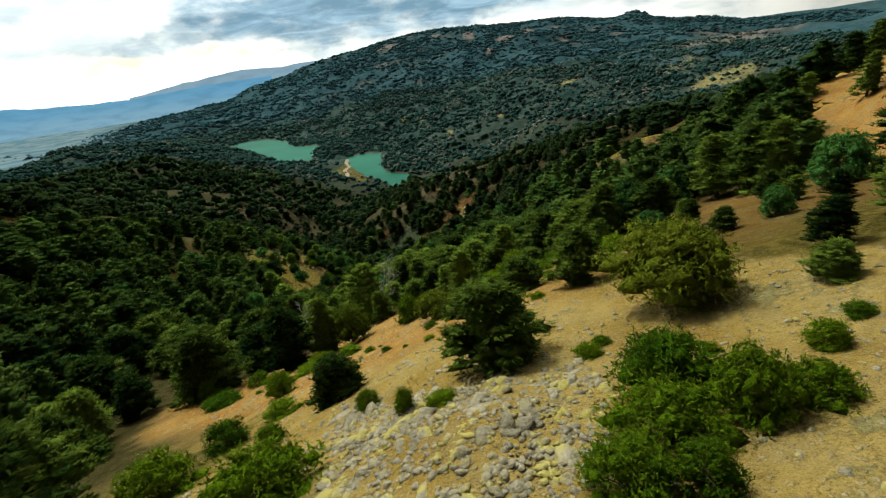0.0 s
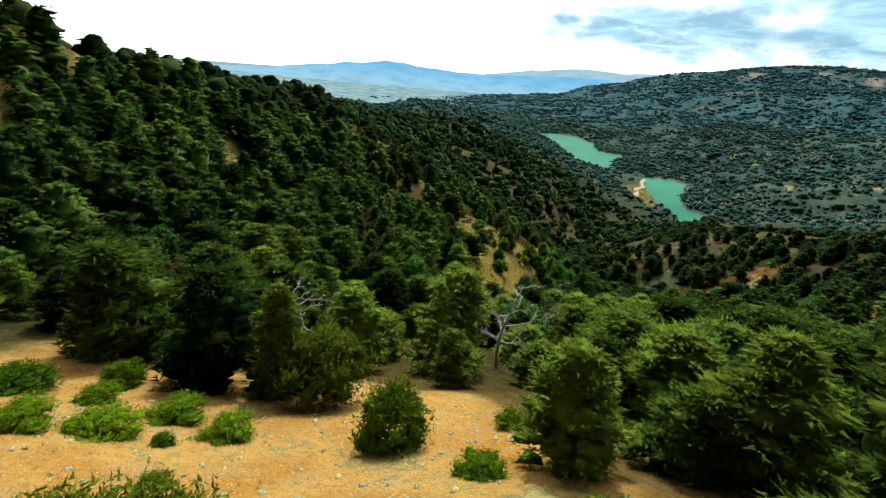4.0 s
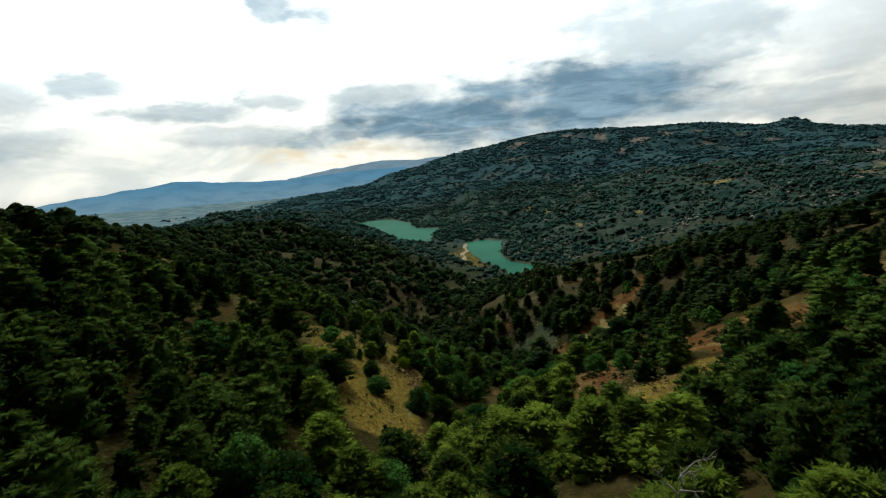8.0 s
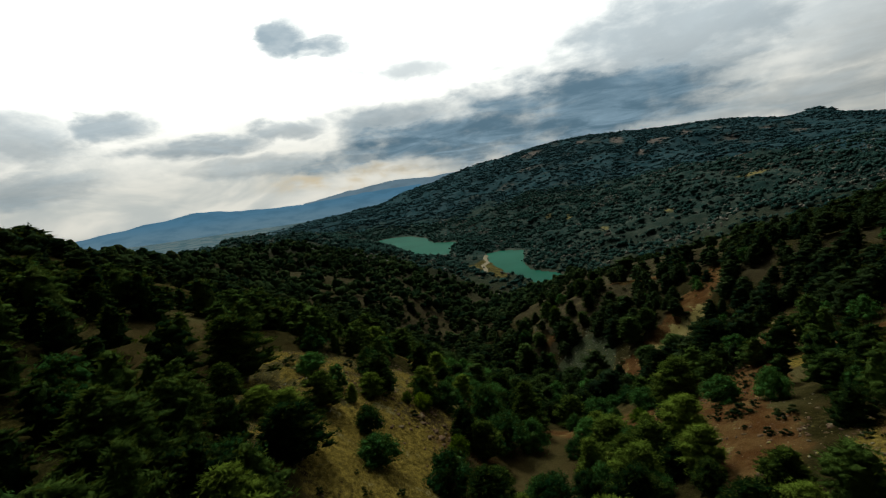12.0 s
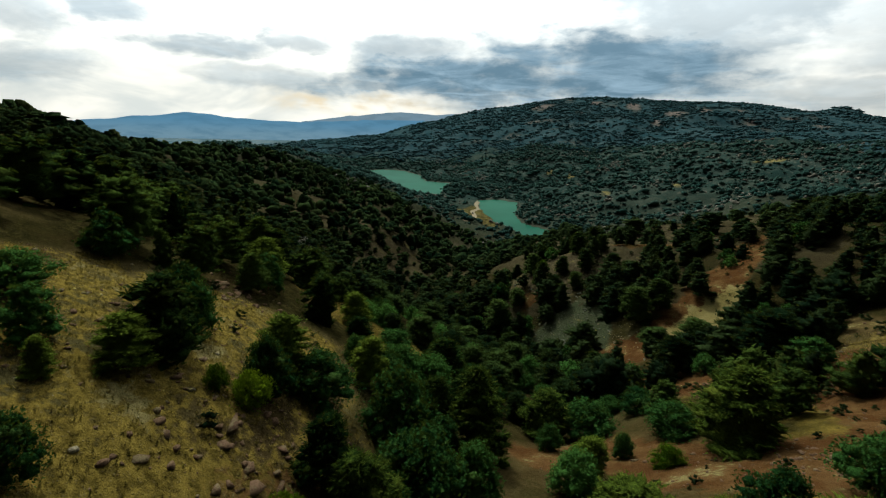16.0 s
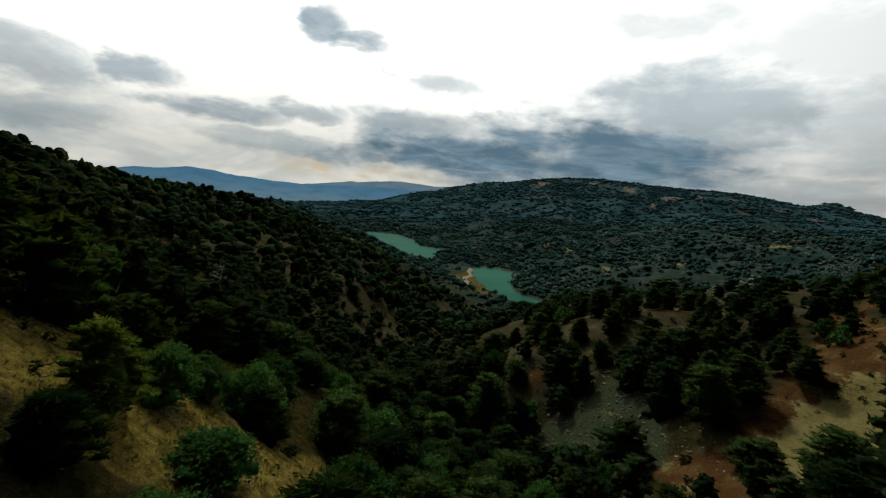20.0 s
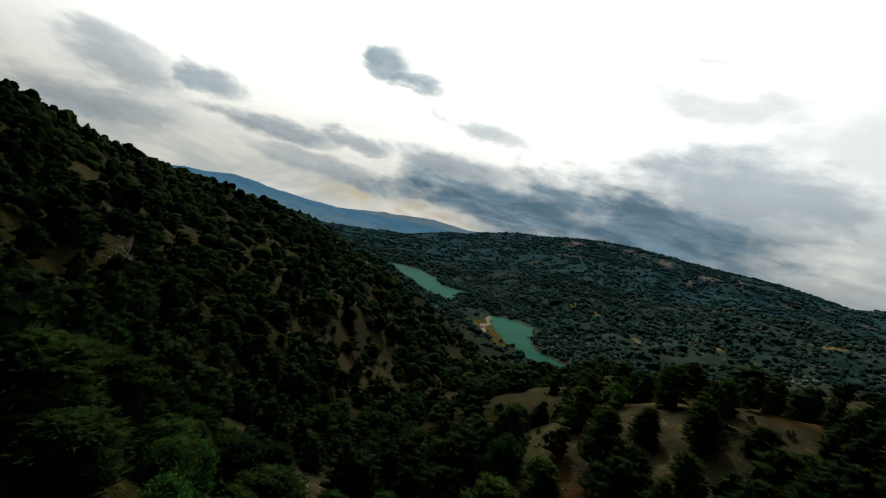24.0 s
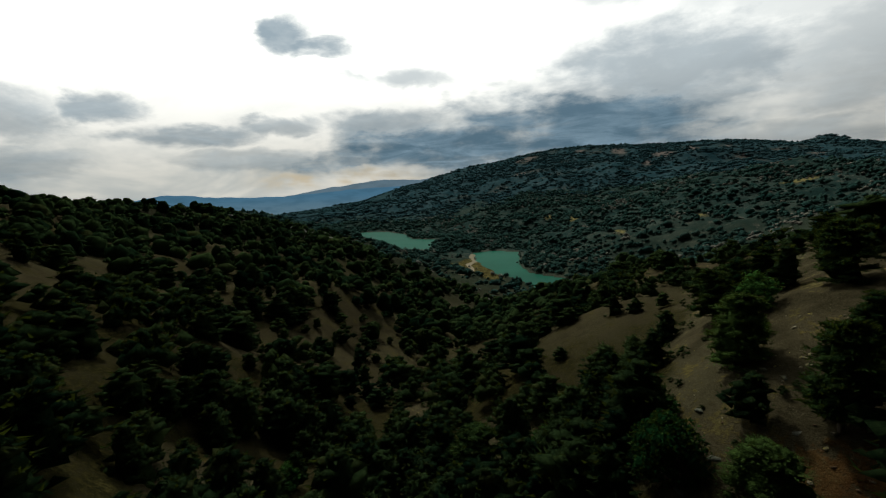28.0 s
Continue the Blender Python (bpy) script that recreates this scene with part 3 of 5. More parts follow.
def land():
    gx, gy = np.meshgrid(GRID_X, GRID_Y)
    x, y = gx.ravel(), gy.ravel()
    z = base_height(x, y)
    small, gullies, large = relief(x, y)
    calm = np.clip((z - 1.0) / 22, 0, 1)
    plain = np.clip((-x - 0.55 * (y - 1300) - 950) / 350, 0, 1) * np.clip((y - 700) / 400, 0, 1) * np.clip((62 - z) / 25, 0, 1)
    crest = np.clip((z - 190) / 60, 0, 1)
    z = z + small * np.clip(z / 4, 0, 1) + (gullies + large * (1 - 0.75 * crest)) * calm * (1 - plain)
    jx, jy = (fractal(x, y, 30, 8, 3) - 0.5) * 16, (fractal(x, y, 30, 9, 3) - 0.5) * 16
    wet = sum(inside(x + jx + a, y + jy + b, basin).astype(float) for basin in (NEAR_LAKE, FAR_LAKE) for a, b in ((0, 0), (6, 0), (-6, 0), (0, 9), (0, -9))) / 5
    z = np.where(wet > 0.5, -1.0 - 4 * (wet - 0.5), np.maximum(z, 1.2 + 1.8 * fractal(x, y, 25, 8, 2) - 1.0 * wet))
    return gx, gy, z.reshape(gx.shape), plain


NEAR_LAKE = [(-235, 965), (-215, 985), (-165, 982), (-158, 900), (-142, 823), (-128, 790), (-95, 758), (-66, 722), (-76, 676), (-108, 676), (-135, 735), (-162, 775), (-189, 826), (-213, 885)]
FAR_LAKE = [(-300, 960), (-322, 1000), (-332, 1060), (-340, 1135), (-365, 1178), (-425, 1196), (-432, 1215), (-482, 1305), (-570, 1395), (-635, 1400), (-670, 1290), (-560, 1180), (-470, 1080), (-380, 960)]
LAND_X, LAND_Y, LAND_Z, PLAIN = land()


def height_at(x, y):
    """The ground's height, as the sheet has it."""
    x, y = np.asarray(x, float), np.asarray(y, float)
    i, j = np.clip(np.searchsorted(GRID_X, x) - 1, 0, len(GRID_X) - 2), np.clip(np.searchsorted(GRID_Y, y) - 1, 0, len(GRID_Y) - 2)
    u, v = (x - GRID_X[i]) / (GRID_X[i + 1] - GRID_X[i]), (y - GRID_Y[j]) / (GRID_Y[j + 1] - GRID_Y[j])
    return (LAND_Z[j, i] * (1 - u) + LAND_Z[j, i + 1] * u) * (1 - v) + (LAND_Z[j + 1, i] * (1 - u) + LAND_Z[j + 1, i + 1] * u) * v


# Open ground among the trees, by what covers it.
OPEN_GROUND_NEAR = [
    ("near", [(46, -70), (34, 10), (18, 18.5), (12, 22), (6, 26), (4, 31), (4, 38), (9, 43), (3, 44), (0, 48), (-4, 51), (-9, 55), (-22, 51), (-29, 46), (-37, 41), (-30, 33), (-20, 29), (-13, 22), (-12, 12), (-16, -10), (-20, -70)]),
    ("near", [(4, 31), (12, 30.5), (16, 36), (14, 42), (9, 43), (4, 38)]),
    ("bare", [(-65, 129), (-81, 138), (-92, 160), (-87, 172), (-77, 184), (-68, 187), (-58, 172), (-52, 160), (-58, 140)]),
    ("grass", [(-82, 197), (-82, 204), (-75, 206), (-70, 213), (-68, 221), (-62, 216), (-63, 204), (-68, 195), (-76, 194)]),
    ("buff", [(-23, 254), (-8, 270), (1, 276), (4, 268), (-6, 252), (-17, 246)]),
    ("red", [(-34, 263), (-24, 260), (-4, 286), (14, 318), (22, 322), (6, 278), (-17, 246), (-31, 243)]),
]
OPEN_GROUND_VALLEY = [
    ("scree", [(-55, 275), (-46, 284), (-38, 284), (-29, 268), (-33, 258), (-48, 266)]),
    ("red", [(-46, 190), (-34, 200), (-24, 192), (-12, 190), (-2, 222), (6, 222), (-2, 190), (-12, 172), (-24, 176), (-42, 184)]),
    ("bare", [(-66, 284), (-68, 300), (-62, 318), (-58, 334), (-50, 350), (-34, 350), (-26, 326), (-30, 300), (-44, 284)]),
    ("bare", [(-116, 350), (-110, 354), (-103, 336), (-109, 326)]),
    ("bare", [(-92, 336), (-80, 327), (-82, 310), (-86, 304), (-92, 320)]),
    ("bare", [(-105, 268), (-106, 280), (-97, 282), (-89, 285), (-86, 273), (-95, 264)]),
]
OPEN_GROUND_SIDES = [
    ("grass", [(-66, 140), (-58, 128), (-48, 131), (-50, 142), (-60, 158), (-66, 150)]),
    ("red", [(-24, 172), (-12, 173), (-13, 150), (-22, 145)]),
    ("red", [(8, 206), (26, 202), (34, 186), (27, 172), (10, 172), (2, 182)]),
    ("grass", [(-6, 158), (7, 153), (11, 146), (2, 136), (-10, 132), (-14, 142)]),
    ("grass", [(-31, 135), (-27, 122), (-18, 118), (-9, 121), (-8, 130), (-20, 136)]),
    ("grass", [(-2, 161), (4, 149), (17, 150), (23, 158), (14, 165), (4, 166)]),
    ("bare", [(-128, 38), (-148, 58), (-117, 58), (-98, 48), (-100, 36)]),
    ("bare", [(-108, 85), (-115, 95), (-93, 87), (-90, 80)]),
]
OPEN_GROUND_HILLS = [
    ("grass", [(-82, 206), (-76, 214), (-84, 226), (-94, 222), (-92, 208)]),
    ("bare", [(-152, 330), (-160, 345), (-150, 366), (-138, 356), (-142, 334)]),
    ("bare", [(-240, 325), (-250, 340), (-228, 345), (-222, 328)]),
    ("buff", [(-232, 800), (-226, 880), (-196, 884), (-172, 800), (-152, 735), (-172, 726), (-205, 770)]),
    ("buff", [(-650, 960), (-672, 1010), (-612, 1015), (-596, 968)]),
]
OPEN_GROUND_GAPS = [
    ("near", [(31, 36), (38, 47), (50, 68), (58, 84), (80, 112), (100, 118), (110, 90), (90, 60), (60, 36), (40, 30)]),
    ("bare", [(-129, 83), (-127, 87), (-115, 82), (-112, 76)]),
    ("bare", [(-137, 64), (-140, 78), (-128, 76), (-121, 61)]),
    ("bare", [(-168, 153), (-156, 157), (-131, 135), (-140, 131)]),
    ("grass", [(-76, 234), (-84, 262), (-73, 250), (-69, 234)]),
    ("bare", [(-54, 345), (-44, 392), (-26, 385), (-19, 368), (-40, 312), (-50, 317)]),
    ("bare", [(-219, 600), (-234, 690), (-195, 600), (-202, 566)]),
    ("bare", [(-125, 285), (-124, 298), (-114, 298), (-108, 288), (-118, 283)]),
    ("bare", [(-129, 267), (-129, 277), (-124, 279), (-119, 272)]),
    ("red", [(-28, 239), (-13, 233), (-17, 208), (-24, 210)]),
    ("bare", [(13, 251), (17, 231), (5, 205), (0, 220)]),
    ("bare", [(-37, 298), (-22, 319), (-16, 309), (-32, 292)]),
]
CLEARINGS = OPEN_GROUND_GAPS + OPEN_GROUND_NEAR + OPEN_GROUND_VALLEY + OPEN_GROUND_SIDES + OPEN_GROUND_HILLS


# Bald, stony patches of the far mountain: x, y and half their extent each way.
BALD = [(520, 1080, 120, 160), (760, 1420, 160, 170), (980, 1650, 200, 200), (440, 820, 60, 80), (-309, 2477, 58, 85), (-312, 2195, 34, 90), (-208, 2587, 45, 60), (89, 2376, 34, 125), (240, 2214, 48, 95), (354, 2328, 38, 80), (478, 2359, 42, 55), (480, 2129, 34, 50), (-70, 2529, 24, 76), (150, 1973, 28, 70), (631, 2257, 36, 40), (678, 2083, 38, 66), (-83, 1142, 12, 30), (-132, 1193, 10, 16), (-19, 960, 10, 22), (86, 954, 9, 22), (239, 1057, 31, 25)]


def openness(x, y, kinds=None):
    """1 well inside open ground, 0 in the woods, with a ragged edge."""
    out = np.zeros(np.shape(x))
    jx, jy = (fractal(x, y, 8, 71, 4) - 0.5) * 9, (fractal(x, y, 8, 72, 4) - 0.5) * 9
    for kind, polygon in CLEARINGS:
        if kinds is None or kind in kinds:
            xs, ys = [p[0] for p in polygon], [p[1] for p in polygon]
            near = (x > min(xs) - 8) & (x < max(xs) + 8) & (y > min(ys) - 8) & (y < max(ys) + 8)
            hits = sum(inside(x[near] + jx[near] * s + a, y[near] + jy[near] * s + b, polygon).astype(float) for s, a, b in ((1, 0, 0), (0.6, 1.2, 0), (0.6, -1.2, 0), (0.6, 0, 1.2), (0.6, 0, -1.2)))
            out[near] = np.maximum(out[near], hits / 5)
    return out


def wood_density(x, y):
    """How much of the ground trees cover, from 0 to 1."""
    near = fractal(x, y, 34, 91, 3)
    broad = fractal(x, y, 120, 95, 3)
    west = np.clip((-x - 55) / 40, 0, 1) * np.clip((175 - y) / 50, 0, 1)
    d = np.clip((near * 0.55 + broad * 0.45 - 0.34) * 4.2, 0, 1) * 0.75 + 0.2 + 0.45 * west
    d = d + 0.30 * np.clip((y - 50) / 8, 0, 1) * np.clip((128 - y) / 20, 0, 1)
    even = np.clip((y - 225) / 30, 0, 1) * (y < 1500) * np.clip((np.abs(x + 20) - 30) / 30 + (y > 330), 0, 1)
    d = d * (1 - 0.7 * even) + 0.7 * even * (0.86 + 0.6 * (near - 0.5))
    d = d - 0.14 * np.clip((x + 42) / 14, 0, 1) * np.clip((y - 160) / 20, 0, 1) * np.clip((330 - y) / 30, 0, 1)
    d = d - 0.16 * np.clip((y - 120) / 30, 0, 1) * np.clip((205 - y) / 20, 0, 1) * np.clip((x + 100) / 20, 0, 1)
    d = d + 0.40 * np.clip((y - 200) / 10, 0, 1) * np.clip((300 - y) / 20, 0, 1) * np.clip((x + 85) / 10, 0, 1) * np.clip((-36 - x) / 8, 0, 1)
    d = np.clip(d, 0.05, 1) * (1 - openness(x, y) * np.where(y > 282, 0.66, np.clip(1.9 - y / 130, 0.86, 1)) * (y < 700) - openness(x, y) * (y >= 700))
    d = d * (1 - 0.85 * openness(x, y, ("grass",)))
    z = height_at(x, y)
    d = np.where(z < 1.4, 0, d)
    shelf = np.clip((-x - 0.55 * (y - 1300) - 950) / 350, 0, 1) * np.clip((y - 700) / 400, 0, 1) * np.clip((62 - z) / 25, 0, 1)
    bare = sum(np.clip(1.3 - ((x - a) / w) ** 2 - ((y - b) / h) ** 2, 0, 1) for a, b, w, h in BALD)
    return d * (1 - 0.97 * shelf) * (1 - 0.75 * np.clip(bare, 0, 1))


def build_ground():
    x, y = LAND_X.ravel(), LAND_Y.ravel()
    rows, cols = LAND_X.shape
    index = np.arange(rows * cols).reshape(rows, cols)
    faces = np.stack([index[:-1, :-1], index[:-1, 1:], index[1:, 1:], index[1:, :-1]], -1).reshape(-1, 4)
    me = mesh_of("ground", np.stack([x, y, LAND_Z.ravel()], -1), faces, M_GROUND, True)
    zone = np.stack([openness(x, y, (k,)) for k in ("red", "grass", "scree", "buff")], -1)
    zone[:, 1] = np.maximum(zone[:, 1], openness(x, y, ("bare",)) * np.where((y < 200) & (x > -98), 0.15 + 0.75 * fractal(x, y, 9, 62, 3), (0.05 + 0.55 * fractal(x, y, 9, 62, 3)) * np.where(y > 235, 0.2, 1.0)))
    speck = fractal(x, y, 18, 61, 3)
    zone[:, 0] = np.maximum(zone[:, 0], np.clip((speck - 0.66) * 6, 0, 0.8) * (x > -60))
    zone[:, 1] = np.maximum(zone[:, 1], np.clip((fractal(x, y, 22, 64, 3) - 0.58) * 5, 0, 0.8) * (1 - openness(x, y, ("near", "scree", "buff"))) * np.clip((270 - y) / 40, 0.2, 1))
    away = np.hypot(x + 45, y - 130)
    rocky = np.clip((fractal(x, y, 60, 67, 4) - 0.57) * 9, 0, 0.75) * np.clip((away - 200) / 150, 0, 1)
    zone[:, 2] = np.maximum(zone[:, 2], rocky * (y < 1500))
    bald = sum(np.clip(1.3 - ((x - a) / w) ** 2 - ((y - b) / h) ** 2, 0, 1) for a, b, w, h in BALD)
    bald = np.clip(bald + np.clip((fractal(x, y, 120, 69, 4) - 0.60) * 6, 0, 0.6) * (y > 1700) * (x > -500), 0, 1) * np.clip((fractal(x, y, 70, 70, 3) - 0.3) * 6, 0, 1)
    zone[:, 3] = np.maximum(zone[:, 3], bald * 0.8)
    me.attributes.new("zone", "FLOAT_COLOR", "POINT").data.foreach_set("color", zone.astype(np.float32).ravel())
    near = openness(x, y, ("near",))
    near = np.maximum(near, np.clip((70 - y) / 25, 0, 1) * np.clip((x + 30) / 12, 0, 1) * 0.8)
    scrub = np.clip((away - 200) / 300, 0, 1) * (0.52 - 0.5 * bald)
    # Alpha grows with distance and brings in the haze-tinted scrub.
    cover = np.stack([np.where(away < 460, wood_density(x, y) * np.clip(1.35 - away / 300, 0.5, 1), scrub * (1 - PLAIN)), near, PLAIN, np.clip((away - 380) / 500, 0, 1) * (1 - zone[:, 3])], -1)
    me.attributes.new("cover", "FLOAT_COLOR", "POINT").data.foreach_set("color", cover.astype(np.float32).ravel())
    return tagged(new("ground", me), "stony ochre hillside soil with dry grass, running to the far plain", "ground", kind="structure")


build_ground()

lake_lines = axis((-800, 0, 40)), axis((660, 1460, 40))
lx, ly = np.meshgrid(*lake_lines)
li = np.arange(lx.size).reshape(lx.shape)
tagged(new("lake_water", mesh_of("lake_water", np.stack([lx.ravel(), ly.ravel(), 0 * lx.ravel()], -1), np.stack([li[:-1, :-1], li[:-1, 1:], li[1:, 1:], li[1:, :-1]], -1).reshape(-1, 4), M_WATER, True)), "calm turquoise-green reservoir between wooded banks", "water", kind="structure")


def track(points, wide, mat):
    """A dirt road laid over the ground along points."""
    p = np.array(points, float)
    t = np.linspace(0, len(p) - 1, 60)
    line = np.stack([np.interp(t, np.arange(len(p)), p[:, k]) for k in range(2)], -1)
    for _ in range(6):
        line[1:-1] = (line[:-2] + 2 * line[1:-1] + line[2:]) / 4
    along = np.gradient(line, axis=0)
    side = np.stack([-along[:, 1], along[:, 0]], -1) / np.linalg.norm(along, axis=1)[:, None]
    rows = []
    for k in (-0.5, -0.2, 0.2, 0.5):
        q = line + side * wide * k
        rows.append(np.column_stack([q, height_at(q[:, 0], q[:, 1]) + 0.45 + 0.15 * (abs(k) < 0.3)]))
    grid = np.stack(rows)
    i = np.arange(grid.shape[0] * grid.shape[1]).reshape(grid.shape[:2])
    return mesh_of("road", grid.reshape(-1, 3), np.stack([i[:-1, :-1], i[:-1, 1:], i[1:, 1:], i[1:, :-1]], -1).reshape(-1, 4), mat, True)


tagged(new("road", track([(-231, 940), (-225, 895), (-210, 862), (-214, 828), (-202, 800), (-194, 762), (-193, 712)], 7.0, M_ROAD)), "pale dirt track winding down to the reservoir", "road", kind="structure")


def far_ridge(name, label, crest, depth, mat):
    """A range of far mountains: crest given as (x, y, height), with a foot before and behind it."""
    c = np.array(crest, float)
    t = np.linspace(0, len(c) - 1, 150)
    line = np.stack([np.interp(t, np.arange(len(c)), c[:, k]) for k in range(3)], -1)
    line[:, 2] += (fractal(line[:, 0], line[:, 1], 160, 141, 4) - 0.5) * 26
    inward = -line[:, :2] / np.linalg.norm(line[:, :2], axis=1)[:, None]
    rows = []
    for k, drop in enumerate((0.0, 0.12, 0.35, 0.62, 0.86, 1.0)):
        q = line.copy()
        q[:, :2] += inward * depth * k / 5
        q[:, 2] = line[:, 2] * (1 - drop) - 6 * drop + (fractal(q[:, 0], q[:, 1], 240, 143, 3) - 0.5) * 34 * (0 < k < 5)
        rows.append(q)
    back = line.copy()
    back[:, :2] -= inward * depth * 0.4
    back[:, 2] = -10
    grid = np.stack([back, *rows])
    i = np.arange(grid.shape[0] * grid.shape[1]).reshape(grid.shape[:2])
    faces = np.stack([i[:-1, :-1], i[:-1, 1:], i[1:, 1:], i[1:, :-1]], -1).reshape(-1, 4)
    return tagged(new(name, mesh_of(name, grid.reshape(-1, 3), faces, mat, True)), label, "mountain range", kind="structure")


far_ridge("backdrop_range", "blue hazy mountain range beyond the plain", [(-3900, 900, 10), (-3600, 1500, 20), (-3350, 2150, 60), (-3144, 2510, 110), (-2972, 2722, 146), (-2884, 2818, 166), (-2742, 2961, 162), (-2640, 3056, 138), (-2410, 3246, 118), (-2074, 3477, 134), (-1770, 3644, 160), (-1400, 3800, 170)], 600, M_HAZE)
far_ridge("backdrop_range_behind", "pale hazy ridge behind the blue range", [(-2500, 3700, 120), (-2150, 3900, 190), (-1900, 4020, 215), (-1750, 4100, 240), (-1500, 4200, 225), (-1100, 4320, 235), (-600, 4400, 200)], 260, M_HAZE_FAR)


# ---------------------------------------------------------------- trees
def unit(v):
    return v / np.maximum(np.linalg.norm(v, axis=-1, keepdims=True), 1e-6)


def tube(points, radii, sides=6):
    """A tapered limb along points."""
    points = np.asarray(points, float)
    along = unit(np.gradient(points, axis=0))
    side = unit(np.cross(along, (0.31, 0.17, 0.93) if abs(along[0][2]) < 0.8 else (1.0, 0.2, 0.0)))
    up = np.cross(along, side)
    a = np.linspace(0, 2 * np.pi, sides, endpoint=False)
    ring = points[:, None] + (side[:, None] * np.cos(a)[:, None] + up[:, None] * np.sin(a)[:, None]) * np.asarray(radii)[:, None, None]
    i = np.arange(len(points) * sides).reshape(len(points), sides)
    j = np.roll(i, -1, axis=1)
    faces = np.stack([i[:-1], j[:-1], j[1:], i[1:]], -1).reshape(-1, 4)
    return ring.reshape(-1, 3), faces


def sprays(centres, ahead, normal, length, width, rng):
    """Leafy twigs: a pointed blade at each centre."""
    n = len(centres)
    a = unit(ahead)
    b = unit(np.cross(normal, a))
    c = np.cross(a, b)
    L, W = length * rng.uniform(0.6, 1.35, (n, 1)), width * rng.uniform(0.6, 1.35, (n, 1))
    v = np.stack([centres - a * L * 0.4 + b * W * 0.5, centres + a * L * 0.6 + c * W * rng.uniform(-0.3, 0.4, (n, 1)), centres - a * L * 0.3 - b * W * 0.5], 1)
    return v.reshape(-1, 3), np.arange(n * 3).reshape(n, 3)


OCTA = np.array([(1, 0, 0), (-1, 0, 0), (0, 1, 0), (0, -1, 0), (0, 0, 1), (0, 0, -1)], float)
OCTA_FACES = np.array([(0, 2, 4), (2, 1, 4), (1, 3, 4), (3, 0, 4), (2, 0, 5), (1, 2, 5), (3, 1, 5), (0, 3, 5)])
GOLD = 0.8507, 0.5257
ICO = np.array([(-GOLD[1], GOLD[0], 0), (GOLD[1], GOLD[0], 0), (-GOLD[1], -GOLD[0], 0), (GOLD[1], -GOLD[0], 0), (0, -GOLD[1], GOLD[0]), (0, GOLD[1], GOLD[0]), (0, -GOLD[1], -GOLD[0]), (0, GOLD[1], -GOLD[0]), (GOLD[0], 0, -GOLD[1]), (GOLD[0], 0, GOLD[1]), (-GOLD[0], 0, -GOLD[1]), (-GOLD[0], 0, GOLD[1])])
ICO_FACES = np.array([(0, 11, 5), (0, 5, 1), (0, 1, 7), (0, 7, 10), (0, 10, 11), (1, 5, 9), (5, 11, 4), (11, 10, 2), (10, 7, 6), (7, 1, 8), (3, 9, 4), (3, 4, 2), (3, 2, 6), (3, 6, 8), (3, 8, 9), (4, 9, 5), (2, 4, 11), (6, 2, 10), (8, 6, 7), (9, 8, 1)])


def clot(at, along, across, up, rng, fine=True):
    """A dense bough of foliage, lumpy, with a flatter underside."""
    v, f = (ICO, ICO_FACES) if fine else (OCTA, OCTA_FACES)
    v = v * rng.uniform(0.7, 1.3, (len(v), 1))
    v[:, 2] = np.where(v[:, 2] < 0, v[:, 2] * 0.6, v[:, 2])
    return at + v[:, :1] * along + v[:, 1:2] * across + v[:, 2:] * up, f


def clad(at, along, across, up, count, length, width, rng, out=0.28):
    """Twigs standing out of a bough all over, most of them on its upper side."""
    d = unit(rng.normal(0, 1, (count, 3)) + (0, 0, 0.5))
    w = d * rng.uniform(0.7, 1.1, (count, 1))
    p = at + w[:, :1] * along + w[:, 1:2] * across + w[:, 2:] * up
    face = unit(d[:, :1] * unit(along) + d[:, 1:2] * unit(across) + d[:, 2:] * unit(up))
    ahead = unit(face * out + rng.normal(0, 0.7, (count, 3)) + unit(along) * 0.3)
    return sprays(p, ahead, unit(face + rng.normal(0, 0.32, (count, 3))), length, width, rng)


def pad(at, along, across, lift, rng, rim=7):
    """A flat, ragged layer of needles: domed above, hollow below, with a torn rim."""
    a = (np.arange(rim) + rng.uniform(-0.3, 0.3, rim)) * 2 * np.pi / rim
    r = rng.uniform(0.68, 1.28, rim)
    up = np.array([0, 0, 1.0])
    edge = at + (np.cos(a) * r)[:, None] * along + (np.sin(a) * r)[:, None] * across - up * lift * rng.uniform(0.0, 0.7, (rim, 1))
    i, j = np.arange(rim), np.roll(np.arange(rim), -1)
    heart = np.array([at + along * rng.uniform(-0.25, 0.25) + up * lift, at - up * lift * 0.35])
    return np.concatenate([edge, heart]), np.concatenate([np.stack([i, j, np.full(rim, rim)], -1), np.stack([j, i, np.full(rim, rim + 1)], -1)])


def fringe(at, along, across, lift, count, length, width, rng):
    """Needle sprays on a pad: along its rim and over its upper side."""
    a, r = rng.uniform(0, 2 * np.pi, count), np.sqrt(rng.uniform(0.10, 1.9, count))
    out = np.cos(a)[:, None] * along + np.sin(a)[:, None] * across
    p = at + out * r[:, None] + np.array([0, 0, 1.0]) * lift * (1.05 - 0.95 * np.minimum(r, 1.2) ** 2)[:, None]
    ahead = unit(unit(out) + rng.normal(0, 0.35, (count, 3)) + (0, 0, 0.18))
    return sprays(p, ahead, unit(np.array([0, 0, 1.0]) + rng.normal(0, 0.75, (count, 3))), length, width, rng)


def girth(f, flat_top):
    """How far a pine's crown reaches at the part f of its height, from 0 to 1."""
    return (1 - f) ** 0.72 * (1 - flat_top) + flat_top * np.sqrt(np.maximum(0.0, 1 - ((f - 0.40) / 0.62) ** 2))


